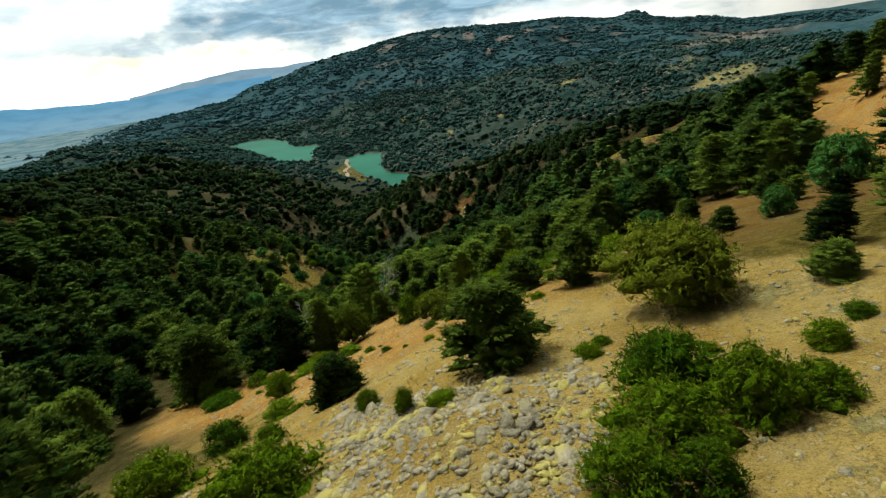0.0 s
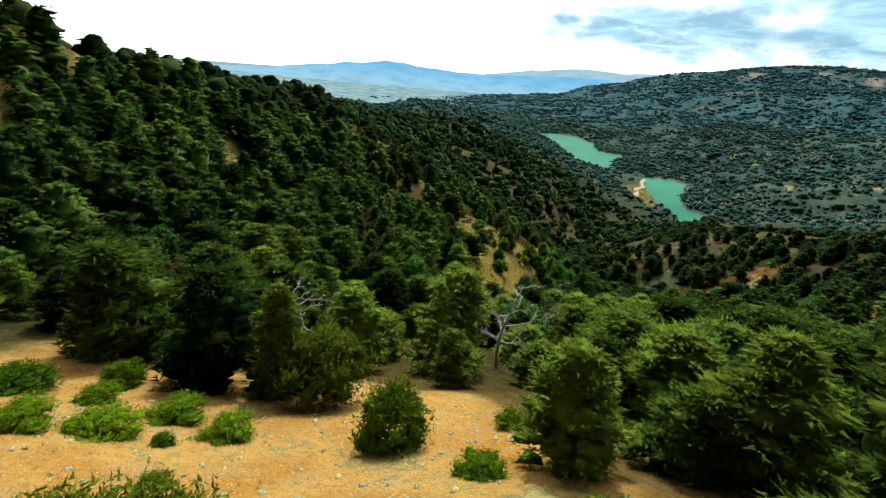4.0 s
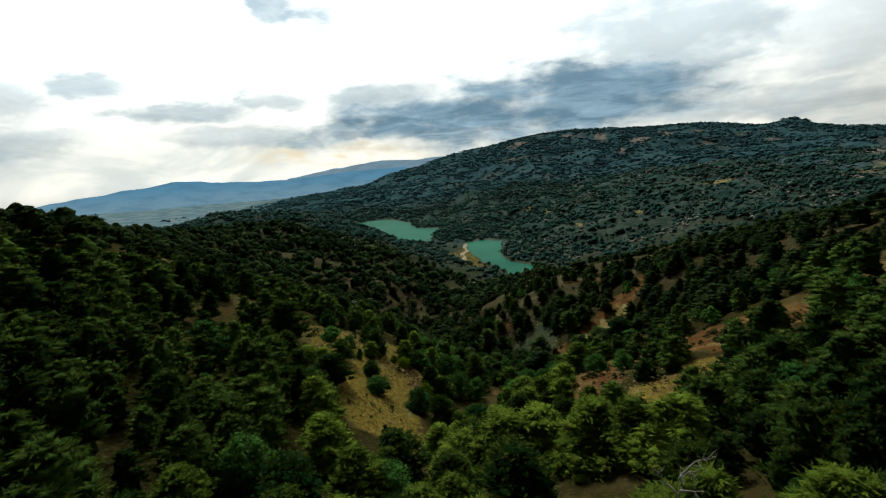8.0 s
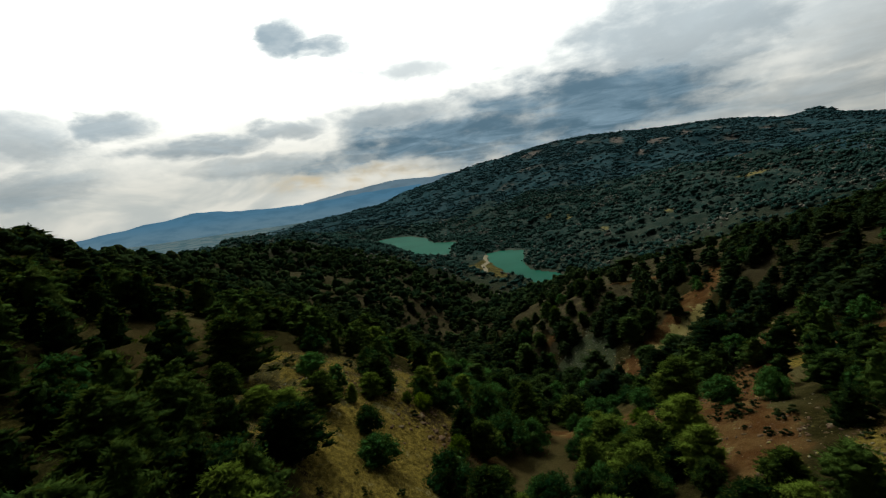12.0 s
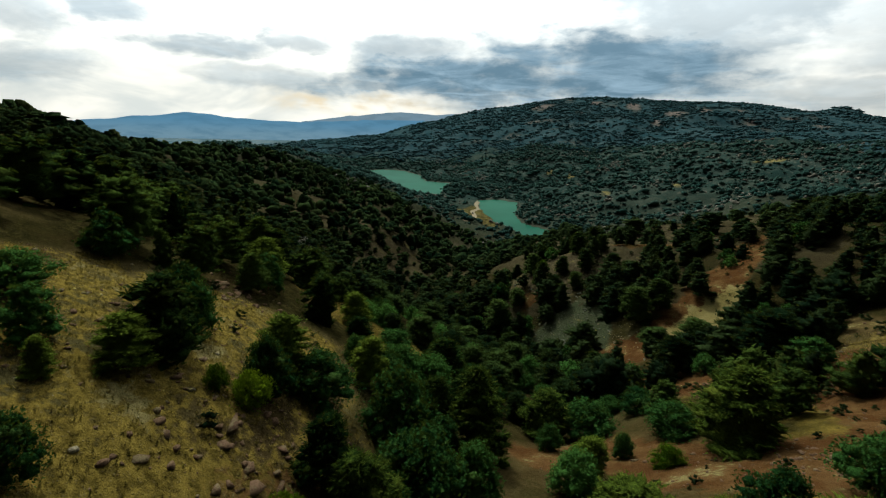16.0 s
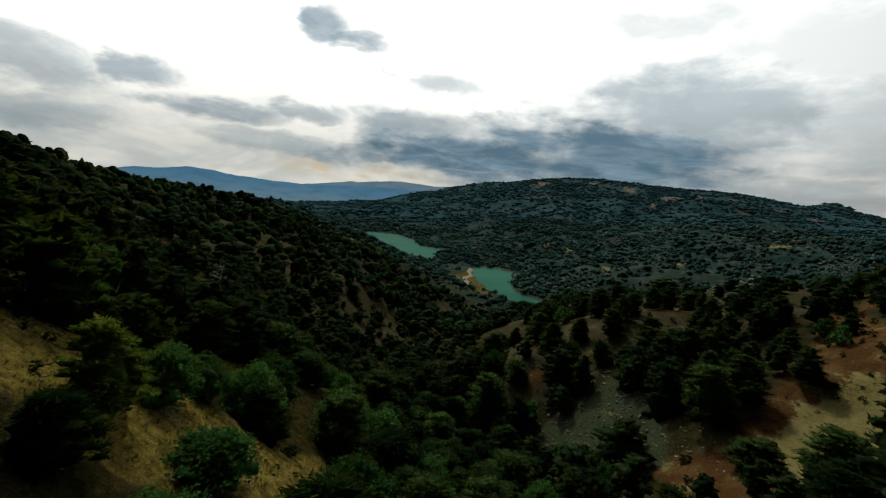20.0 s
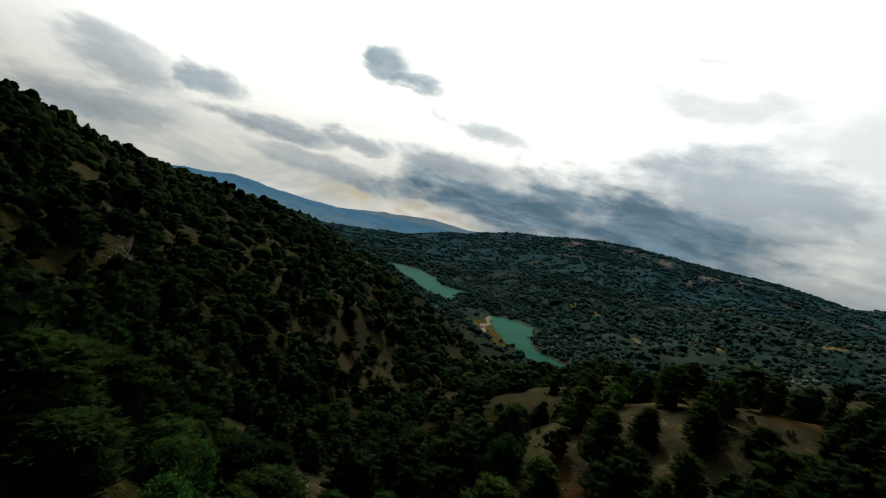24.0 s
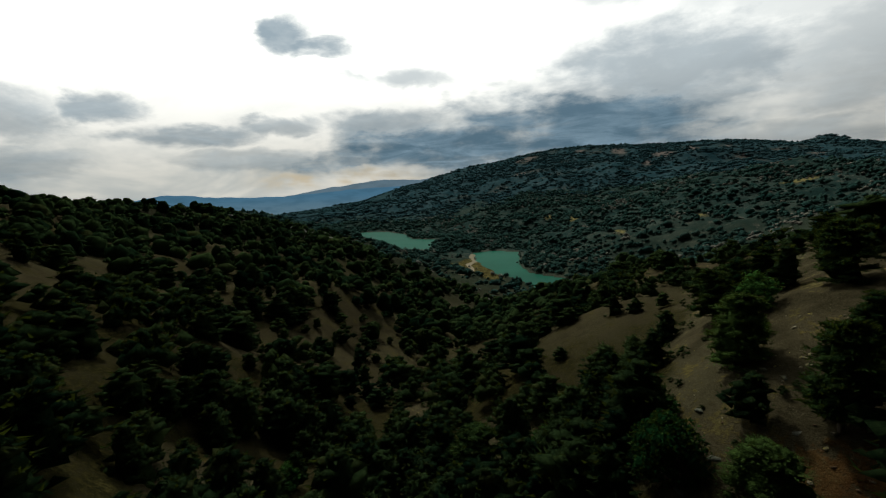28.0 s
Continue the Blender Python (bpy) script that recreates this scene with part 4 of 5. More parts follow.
def heart_of(spine, t, tall, wide, low, flat_top, fill, rng, rings=4, sides=7):
    """The dense inside of a crown, which no light gets through."""
    rows = []
    a = np.linspace(0, 2 * np.pi, sides, endpoint=False)
    for f in np.linspace(low, 0.95, rings):
        c = np.array([np.interp(f, t, spine[:, k]) for k in range(3)])
        r = wide * 0.5 * fill * max(0.10, float(girth(f, flat_top))) * rng.uniform(0.72, 1.2, sides)
        rows.append(c + np.stack([np.cos(a + f * 2) * r, np.sin(a + f * 2) * r, rng.uniform(-0.05, 0.05, sides) * tall], -1))
    i = np.arange(rings * sides).reshape(rings, sides)
    j = np.roll(i, -1, axis=1)
    tris = np.concatenate([np.stack([i[:-1], j[:-1], j[1:]], -1).reshape(-1, 3), np.stack([i[:-1], j[1:], i[1:]], -1).reshape(-1, 3)])
    ends = np.array([rows[0].mean(0) + (0, 0, 0.02 * tall), rows[-1].mean(0) + (0, 0, 0.05 * tall)])
    n = rings * sides
    caps = np.concatenate([np.stack([j[0], i[0], np.full(sides, n)], -1), np.stack([i[-1], j[-1], np.full(sides, n + 1)], -1)])
    return np.concatenate([*rows, ends]), np.concatenate([tris, caps])


def pine(rng, tall, wide, branches, per, length, width, low=0.12, flat_top=0.5, rim=7, fill=0.7, size=0.2, rings=4):
    """A mountain pine or cedar: flat, uneven layers of needles round a dark heart. Returns trunk, limbs and crown as arrays."""
    lean = rng.normal(0, 0.05, 2)
    t = np.linspace(0, 1, 8)
    bend = np.cumsum(rng.normal(0, 0.022, (8, 2)), 0)
    spine = np.stack([(lean[0] * t + bend[:, 0]) * tall, (lean[1] * t + bend[:, 1]) * tall, t * tall * 0.96], -1)
    spine -= spine[0]
    spine[0, 2] = -0.5
    thick = tall * 0.026 + 0.03
    trunk = tube(spine, thick * (1.12 - t) + 0.015, 6)
    limbs, leaves = [], [heart_of(spine, t, tall, wide, low + 0.04, flat_top, fill, rng, rings)]
    skew, heavy = rng.uniform(0, 6.28), rng.uniform(0.05, 0.22)
    for k in range(branches):
        f = low + (1 - low) * ((k + rng.uniform(0, 0.8)) / branches)
        root = np.array([np.interp(f, t, spine[:, c]) for c in range(3)])
        az = k * 2.399 + rng.uniform(-0.6, 0.6)
        reach = wide * 0.5 * max(0.12, float(girth(f, flat_top))) * rng.uniform(0.74, 1.14) * (1 + heavy * math.cos(az - skew))
        rise = rng.uniform(-0.10, 0.22) + 0.35 * max(0.0, f - 0.7)
        way = np.array([math.cos(az), math.sin(az), rise])
        half = max(0.11 * wide, min(size * wide * rng.uniform(0.75, 1.25), reach * 0.75))
        at = root + way * max(0.0, reach - 0.8 * half)
        if per and k % 3 == 0:
            limbs.append(tube(np.array([root - (0, 0, 0.03 * tall), (root + at) * 0.5, at]), np.array([0.36, 0.24, 0.05]) * thick * (1.2 - f), 3))
        half *= 1.12
        layer = at, way * half, np.array([-math.sin(az), math.cos(az), rng.normal(0, 0.12)]) * half * rng.uniform(0.75, 1.15), half * rng.uniform(0.26, 0.46)
        leaves.append(pad(*layer, rng, rim))
        if per:
            leaves.append(fringe(*layer, per, length, width, rng))
    return trunk, joined(limbs) if limbs else None, joined(leaves)


def lobed(rng, tall, wide, lobes, per, length, width, foot=0.25, fine=True, core=1.0):
    """A broad-leaved tree or a shrub: a crown of many leafy lobes on forked limbs."""
    trunk_top = np.array([rng.normal(0, 0.05) * tall, rng.normal(0, 0.05) * tall, tall * (foot + 0.12)])
    thick = tall * 0.03 + 0.02
    trunk = tube(np.array([[0, 0, -0.4], trunk_top * 0.5 + rng.normal(0, 0.02, 3) * tall, trunk_top]), [thick * 1.2, thick, thick * 0.7], 6)
    limbs, leaves = [], []
    for k in range(lobes):
        az, f = k * 2.399 + rng.uniform(-0.4, 0.4), (k + 0.5) / lobes
        r = wide * 0.5 * math.sqrt(max(0.05, 1 - (1.5 * f - 0.45) ** 2)) * rng.uniform(0.35, 0.85)
        at = np.array([math.cos(az) * r, math.sin(az) * r, tall * (foot + (0.98 - foot) * f * rng.uniform(0.82, 1.0))])
        size = wide * rng.uniform(0.15, 0.25) * (1.15 - 0.35 * f) * (1.0 if fine or per > 12 else 1.35)
        limbs.append(tube(np.array([trunk_top * 0.6, (trunk_top + at) * 0.5 + rng.normal(0, 0.06, 3) * wide, at]), [thick * 0.5, thick * 0.3, 0.012], 3))
        lobe = at, np.array([0.82, 0.2, 0]) * size, np.array([-0.2, 0.82, 0]) * size, np.array([0, 0, 0.68]) * size * min(1.2, 1.6 * tall / wide + 0.2)
        leaves.append(clot(lobe[0], *(v * core for v in lobe[1:]), rng, fine))
        if per:
            leaves.append(clad(*lobe, per, length, width, rng, 0.4))
    return trunk, joined(limbs), joined(leaves)


def snag(rng, tall, wide, arms):
    """A dead tree: a bare leaning trunk with crooked, forking arms and twigs."""
    t = np.linspace(0, 1, 7)
    spine = np.stack([np.cumsum(rng.normal(0.02, 0.03, 7)) * tall, np.cumsum(rng.normal(0, 0.03, 7)) * tall, t * tall], -1)
    spine -= spine[0]
    spine[0, 2] = -0.5
    trunk = tube(spine, 0.024 * tall * (1.05 - t) + 0.015, 7)
    limbs = []
    for k in range(arms):
        f = rng.uniform(0.25, 0.98)
        root = np.array([np.interp(f, t, spine[:, c]) for c in range(3)])
        az = rng.uniform(0, 6.28)
        way = np.array([math.cos(az), math.sin(az), rng.uniform(-0.1, 0.7)])
        reach = wide * 0.5 * rng.uniform(0.5, 1.1) * (1.15 - 0.5 * f)
        s = np.linspace(0, 1, 6)[:, None]
        path = root + way * reach * s + np.cumsum(rng.normal(0, 0.07 * reach, (6, 3)), 0) * (s > 0)
        arm = [tube(path, np.linspace(0.0075 * tall, 0.008, 6), 4)]
        for _ in range(11):
            b = path[rng.integers(2, 6)]
            w = unit(way + rng.normal(0, 0.8, 3)) * reach * rng.uniform(0.25, 0.55)
            mid = b + w * 0.5 + rng.normal(0, 0.06 * reach, 3)
            arm.append(tube(np.array([b, mid, b + w]), [0.017, 0.012, 0.005], 3))
        limbs.append(joined(arm))
    return trunk, limbs


def tree_proto(name, label, category, group, kind, seed, tall, wide):
    """One tree to copy, tall and wide in metres, with trunk, limbs and crown."""
    rng = np.random.default_rng(seed)
    thing = tagged(new(name), label, category, group)
    if kind == "snag":
        trunk, limbs = snag(rng, tall, wide, 15)
        part("trunk", mesh_of("dead_trunk", *trunk, M_DEAD, True), thing)
        for arm in limbs:
            part("branch", mesh_of("dead_branch", *arm, M_DEAD, True), thing)
        return thing
    if kind in ("pine", "juniper"):
        trunk, limbs, crown = pine(rng, tall, wide, 72, 38, 0.078 * wide, 0.026 * wide, rng.uniform(0.04, 0.14), rng.uniform(0.35, 0.85), 5, 0.62, 0.115, 5)
        mat = M_PINE if kind == "pine" else M_SHADED_PINE
    elif kind == "spread":
        trunk, limbs, crown = lobed(rng, tall, wide, 56, 84, 0.052 * wide, 0.019 * wide, 0.24, False, 0.6)
        mat = M_SPREAD
    elif kind == "oak":
        trunk, limbs, crown = lobed(rng, tall, wide, 44, 80, 0.052 * wide, 0.032 * wide, 0.10, False, 0.66)
        mat = M_OAK
    else:
        trunk, limbs, crown = lobed(rng, tall, wide, 38, 70, 0.066 * wide, 0.022 * wide, 0.0, False, 0.6)
        mat = M_SHRUB
    part("trunk", mesh_of(f"{kind}_trunk", *joined([trunk, limbs]), M_BARK, True), thing)
    part("crown", mesh_of(f"{kind}_crown", *crown, mat, True), thing)
    return thing


KINDS = {
    "pine": ("pine_tree", "dark green mountain pine with flat uneven tiers on the hillside", "pine tree", "pines on the slopes", 5, 7.0, 5.2),
    # Pines of the lower valley, with its shade put into the leaf colour.
    "juniper": ("juniper_tree", "mountain pine with ragged tiers in the lower valley, valley shade put in its leaf colour", "juniper tree", "junipers in the lower valley", 4, 6.5, 5.4),
    "spread": ("spreading_pine", "wide-crowned pine with a forked trunk on dry open soil", "pine tree", "pines on the slopes", 3, 5.0, 7.2),
    "oak": ("oak_tree", "bright green round-crowned oak in the valley", "oak tree", "oaks in the valley", 4, 5.4, 6.4),
    "shrub": ("shrub", "low yellow-green shrub on stony open ground", "shrub", "shrubs on open ground", 4, 1.5, 3.2),
    "snag": ("dead_tree", "bleached grey dead tree with bare twisted branches", "dead tree", "dead trees", 2, 7.5, 6.5),
}
PROTOS = {}


def plant(kind, x, y, tall, wide, rng):
    """A tree of that kind, height and crown width at x, y."""
    name, label, category, group, count, h, w = KINDS[kind]
    pick = int(rng.integers(0, count))
    key = (kind, pick)
    m = pose(x, y, float(height_at(x, y)) - 0.05, rng.normal(0, 2), rng.normal(0, 2), rng.uniform(0, 360))
    if key not in PROTOS:
        thing = PROTOS[key] = tree_proto(name, label, category, group, kind, 100 * sum(map(ord, kind)) + pick, h, w)
        thing.matrix_basis = m
    else:
        thing = copy_thing(PROTOS[key], m)
    thing.scale = (wide / w, wide / w, tall / h)
    return thing


rng = np.random.default_rng(11)
# Trees and shrubs that stand out singly: x, y, height, crown width.
def scatter(x0, x1, y0, y1, cell, rng):
    """A jittered lattice of places."""
    gx, gy = np.meshgrid(np.arange(x0, x1, cell), np.arange(y0, y1, cell))
    gx, gy = gx.ravel().astype(float), gy.ravel().astype(float)
    return gx + rng.uniform(-0.48, 0.48, gx.size) * cell, gy + rng.uniform(-0.48, 0.48, gy.size) * cell


OPEN_PINES = [(0.7, 15.9, 3.8, 4.1), (-8.2, 20.6, 3.3, 3.5), (13.6, 15.9, 1.5, 2.1), (6.2, 25.8, 3.9, 3.6), (3.7, 30.6, 2.7, 3.4), (-27.0, 50.6, 6.5, 7.6), (-22.2, 44.4, 8.2, 6.2), (-18.6, 46.4, 7.8, 4.1), (-17.0, 61.8, 10.0, 7.0), (-21.7, 55.8, 7.4, 5.7), (-32.0, 43.0, 9.6, 8.5), (-1.0, 47.6, 5.4, 3.7), (2.0, 50.4, 4.2, 3.9), (6.0, 44.6, 2.8, 3.9), (12.0, 27.0, 2.4, 3.6), (-8.5, 69.5, 7.7, 6.1), (-30.5, 55.0, 9.2, 7.8)]
SPUR_PINES = [(-20.6, 66.5, 7.4, 4.8), (-13.5, 80.6, 8.1, 4.3), (-3.8, 78.2, 9.0, 8.4), (-64.4, 135.6, 6.5, 8.0), (-77.1, 139.6, 5.3, 5.0), (-73.7, 141.1, 3.4, 4.8), (-71.9, 144.5, 3.2, 5.0), (-70.1, 149.0, 4.9, 5.6), (-82.8, 149.2, 10.4, 10.6), (-68.7, 154.0, 2.8, 2.0), (-67.5, 158.5, 3.9, 4.3), (-55.2, 163.1, 5.7, 4.7), (-64.0, 170.1, 5.8, 5.1), (-47.5, 183.0, 11.0, 7.1), (-20.7, 188.9, 9.4, 10.3), (-33.0, 170.2, 6.7, 8.5), (-85.5, 195.5, 5.5, 7.2), (-68.6, 193.9, 3.9, 4.2)]
EAST_PINES = [(-6.8, 224.7, 10.2, 10.6), (-19.2, 234.1, 8.8, 8.0), (-33.6, 234.1, 8.1, 5.5), (-22.5, 266.0, 10.5, 8.5), (-18.0, 269.5, 9.0, 8.0), (-11.9, 250.2, 7.4, 9.0), (-20.0, 253.6, 5.2, 7.4), (-63.5, 279.4, 11.0, 9.5), (-45.5, 301.5, 6.4, 5.6), (-46.8, 290.2, 6.6, 5.9), (-46.2, 348.4, 6.8, 7.6)]
VALLEY_PINES = [(-57, 304.6, 8.4, 6.6), (-52.2, 293.4, 10.0, 7.0), (-47.9, 329.3, 8.4, 6.6), (-88.5, 313.6, 8.6, 9.0), (-29.7, 304, 4.8, 6.8), (-24.3, 297.6, 6.2, 7.0), (-82.3, 235, 4.8, 6.4), (-96, 243, 6.4, 9.0), (-86.7, 221.5, 6.6, 6.8), (-76.9, 245.3, 7.4, 7.6), (-38, 301, 7.5, 6.5), (-42, 317, 8.2, 7.0), (-35, 334, 7.6, 7.0), (-59, 289, 5.4, 6.0), (-46, 341, 7.0, 6.4), (-33, 316, 6.6, 6.2), (-55, 321, 7.8, 6.6), (-40, 291, 5.8, 5.4)]
OAKS = [(-64.1, 184.7, 3.9, 3.9), (-60.6, 170.8, 4.7, 7.1), (-73.4, 168.8, 5.0, 5.4), (-70.4, 166.9, 4.7, 4.8), (-25.6, 195.9, 4.3, 7.5), (-35.5, 200.6, 5.3, 9.0), (-28.0, 205.9, 3.2, 6.9), (-40.4, 192.5, 3.6, 3.7), (-31.8, 188.8, 3.2, 2.7), (-51.0, 179.3, 3.5, 4.2), (-54.3, 174.5, 7.6, 7.5), (-62.0, 193.6, 4.0, 6.7), (-57.4, 193.5, 5.6, 7.4), (-62.3, 166.4, 4.8, 4.4), (-73.5, 204.2, 3.9, 5.0), (-66.7, 201.5, 2.8, 6.0)]
VALLEY_OAKS = [(-63.2, 148.8, 3.6, 3.9), (-78.2, 159.0, 3.0, 5.5), (-59.2, 143.0, 3.5, 5.8), (-23.4, 171, 4.0, 5.8), (-16, 175.2, 4.6, 6.4), (-10.2, 171.6, 4.6, 5.2), (-72, 228, 5.6, 7.0), (-65.2, 222.5, 3.8, 6.0), (-78, 222, 5.4, 6.4), (-60, 208, 5.4, 6.6), (-14.5, 229.7, 3.7, 4.9), (-65.7, 293.2, 6.2, 7.5)]
SHRUBS = [(9.8, 11.2, 0.8, 1.4), (5.0, 10.5, 1.7, 3.4), (6.3, 8.8, 1.6, 2.4), (7.8, 8.8, 0.9, 1.8), (4.2, 8.4, 1.3, 3.0), (2.8, 6.8, 1.1, 2.2), (4.1, 6.5, 1.0, 1.5), (-3.0, 13.5, 1.0, 0.9), (-4.9, 15.3, 0.9, 1.2), (-12.9, 22.8, 0.9, 2.7), (-14.4, 19.3, 1.6, 2.8), (-9.9, 16.0, 0.9, 1.7), (-14.1, 13.9, 1.9, 3.9), (-6.9, 9.9, 1.7, 4.0), (-24.1, 40.3, 1.4, 2.8), (-17.1, 40.3, 0.9, 3.3), (-13.9, 41.2, 0.9, 2.9), (-19.0, 35.2, 0.9, 3.2), (-16.9, 37.4, 0.8, 3.5), (-30.1, 40.5, 2.2, 2.9), (-13.2, 32.2, 1.9, 3.1), (1.9, 42.3, 1.3, 2.7), (-16.5, 30.4, 2.0, 2.6)]
SLOPE_SHRUBS = [(3.9, 38.2, 2.8, 3.6), (-7.3, 45.0, 2.7, 3.6), (-2.7, 44.3, 0.6, 2.1), (-0.7, 36.5, 0.7, 1.3), (-4.8, 50.7, 1.0, 1.9), (8.4, 43.7, 1.3, 2.6), (6.8, 41.0, 0.9, 2.8), (9.5, 38.6, 0.9, 2.6), (11.8, 36.0, 1.0, 2.8), (8.2, 35.8, 0.8, 2.0), (13.2, 39.6, 1.2, 3.0), (10.8, 41.4, 1.1, 2.4), (-26.0, 36.0, 1.1, 4.0), (-21.5, 38.4, 0.8, 2.4), (-63.7, 162.2, 1.7, 2.0), (-61.7, 163.5, 2.4, 3.8), (-27.7, 185.3, 2.0, 4.0), (-53.7, 310.4, 2.6, 4.0), (-54.1, 157, 3.0, 3.6)]
PLACED = []
plant("spread", 8.3, 18.2, 3.5, 5.6, rng)
plant("spread", 9.6, 18.8, 3.0, 3.6, rng)
plant("spread", -3.5, 34.4, 2.4, 3.9, rng)
plant("spread", -15.2, 47.6, 4.6, 5.4, rng)
PLACED += [(8.6, 18.4, 6.0), (-3.5, 34.4, 3.9), (-15.2, 47.6, 5.4)]
for kind, rows in (("pine", OPEN_PINES + SPUR_PINES + EAST_PINES + VALLEY_PINES), ("oak", OAKS + VALLEY_OAKS), ("shrub", SHRUBS + SLOPE_SHRUBS)):
    for x, y, tall, wide in rows:
        # Pines past y 215 take the darkened leaf in place of valley shade.
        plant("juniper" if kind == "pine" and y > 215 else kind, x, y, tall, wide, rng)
        PLACED.append((x, y, wide))
low_x, low_y = rng.uniform(-26, 22, 90), rng.uniform(5, 50, 90)
keep = (openness(low_x, low_y, ("near",)) > 0.9) & (np.min([np.hypot(low_x - a, low_y - b) - w * 0.5 for a, b, w in PLACED], axis=0) > 0.6)
for x, y in zip(low_x[keep][:34], low_y[keep][:34]):
    wide = float(rng.uniform(0.5, 1.5))
    plant("shrub", float(x), float(y), wide * 0.38, wide, rng)
slope_x, slope_y = scatter(32, 108, 34, 122, 9.5, rng)
keep = (openness(slope_x, slope_y, ("near",)) > 0.7) & (rng.random(slope_x.size) < 0.75)
for x, y in zip(slope_x[keep], slope_y[keep]):
    tall = float(rng.uniform(3.0, 8.5))
    plant("pine", float(x), float(y), tall, tall * rng.uniform(0.6, 0.85), rng)
    PLACED.append((float(x), float(y), tall * 0.7))
for x, y, tall, wide in ((-14.5, 66.5, 8.2, 7.0), (-20.2, 50.4, 6.6, 6.0), (-16.6, 81.5, 9.2, 4.0), (-130.0, 267.5, 8.8, 7.6)):
    plant("snag", x, y, tall, wide, rng)
    PLACED.append((x, y, wide * 0.5))


def from_stretch(x, y):
    """Metres from the line over which one flies down the valley."""
    line = [(0, 0), (5, 30), (-16, 58), (-34, 100), (-40, 150), (-52, 200), (-75, 260)]
    best = np.full(np.shape(x), 1e9)
    for (ax, ay), (bx, by) in zip(line, line[1:]):
        u = np.clip(((x - ax) * (bx - ax) + (y - ay) * (by - ay)) / ((bx - ax) ** 2 + (by - ay) ** 2), 0, 1)
        best = np.minimum(best, np.hypot(x - ax - u * (bx - ax), y - ay - u * (by - ay)))
    return best


def apart_from_placed(x, y):
    ok = np.ones(np.shape(x), bool)
    for px, py, wide in PLACED:
        ok &= np.hypot(x - px, y - py) > wide * 0.5 + 1.2
    return ok


def oakness(x, y):
    """Oaks keep to the stream and the damp hollows."""
    return 0.08 + 0.5 * np.clip((y - 110) / 30, 0, 1) * np.clip((250 - y) / 40, 0, 1) * np.clip(1 - np.abs(x + 55) / 40, 0, 1)


# The wood nearest the flight line, tree by tree.
nx, ny = scatter(-130, 70, -8, 330, 4.7, rng)
away = from_stretch(nx, ny)
keep = (rng.random(nx.size) < wood_density(nx, ny) * 0.95) & apart_from_placed(nx, ny) & (height_at(nx, ny) > 2)
nx, ny, away = nx[keep], ny[keep], away[keep]
order = np.argsort(away * np.where(ny < 75, 0.6, 1.0))
SINGLE = 330
for k in order[:SINGLE]:
    tall = float(rng.uniform(4.2, 8.6) * (0.8 + 0.3 * fractal(nx[k:k + 1], ny[k:k + 1], 30, 7, 2)[0]))
    oak = rng.random() < oakness(nx[k], ny[k])
    if away[k] < 10.5 and ny[k] < 64:
        tall = min(tall, 4.6)
    if 6 < nx[k] < 30 and 16 < ny[k] < 48:
        oak, tall = rng.random() < 0.45, min(tall, float(rng.uniform(1.8, 3.2)))
    # Past y 202 the pines get the leaf with valley shade in it.
    plant("oak" if oak else "juniper" if ny[k] > 202 else "pine", nx[k], ny[k], tall * (0.8 if oak else 1.0), tall * (rng.uniform(0.85, 1.1) if oak else rng.uniform(0.75, 1.08)), rng)


def grove(name, label, mat, makers, x, y, tall, rng, ratio=(0.65, 1.0)):
    """Many trees joined into one wood; makers build a few unit trees (1 m tall and wide) that are turned and sized at each place."""
    protos = [make(np.random.default_rng(900 + k)) for k, make in enumerate(makers)]
    pick = rng.integers(0, len(protos), x.size)
    turn, wide = rng.uniform(0, 2 * np.pi, x.size), tall * rng.uniform(*ratio, x.size)
    z, tint = height_at(x, y), rng.random(x.size) * 0.6 + 0.4 * fractal(x, y, 25, 37, 2)
    verts, faces, tints, at = [], [], [], 0
    for k, (v, f) in enumerate(protos):
        who = np.nonzero(pick == k)[0]
        if not len(who):
            continue
        c, s = np.cos(turn[who])[:, None], np.sin(turn[who])[:, None]
        px = (v[:, 0] * c - v[:, 1] * s) * wide[who][:, None] + x[who][:, None]
        py = (v[:, 0] * s + v[:, 1] * c) * wide[who][:, None] + y[who][:, None]
        pz = v[:, 2] * tall[who][:, None] + z[who][:, None]
        verts.append(np.stack([px, py, pz], -1).reshape(-1, 3))
        faces.append((f[None] + (np.arange(len(who)) * len(v))[:, None, None] + at).reshape(-1, f.shape[1]))
        tints.append(np.repeat(tint[who], len(v)))
        at += len(who) * len(v)
    me = mesh_of(name, np.concatenate(verts), np.concatenate(faces), mat, True)
    me.attributes.new("tint", "FLOAT", "POINT").data.foreach_set("value", np.concatenate(tints).astype(np.float32))
    return tagged(new(name, me), label, "woodland", kind="stuff")


def small_pine(branches, per, length, width, rim=6, fill=0.72, size=0.22):
    def make(rng):
        return pine(rng, 1.0, 1.0, branches, per, length, width, rng.uniform(0.03, 0.16), rng.uniform(0.3, 0.9), rim, fill, size)[2]
    return make


def small_oak(lobes, per, length, width, fine=True, core=1.0):
    def make(rng):
        return lobed(rng, 1.0, 1.0, lobes, per, length, width, 0.08, fine, core)[2]
    return make


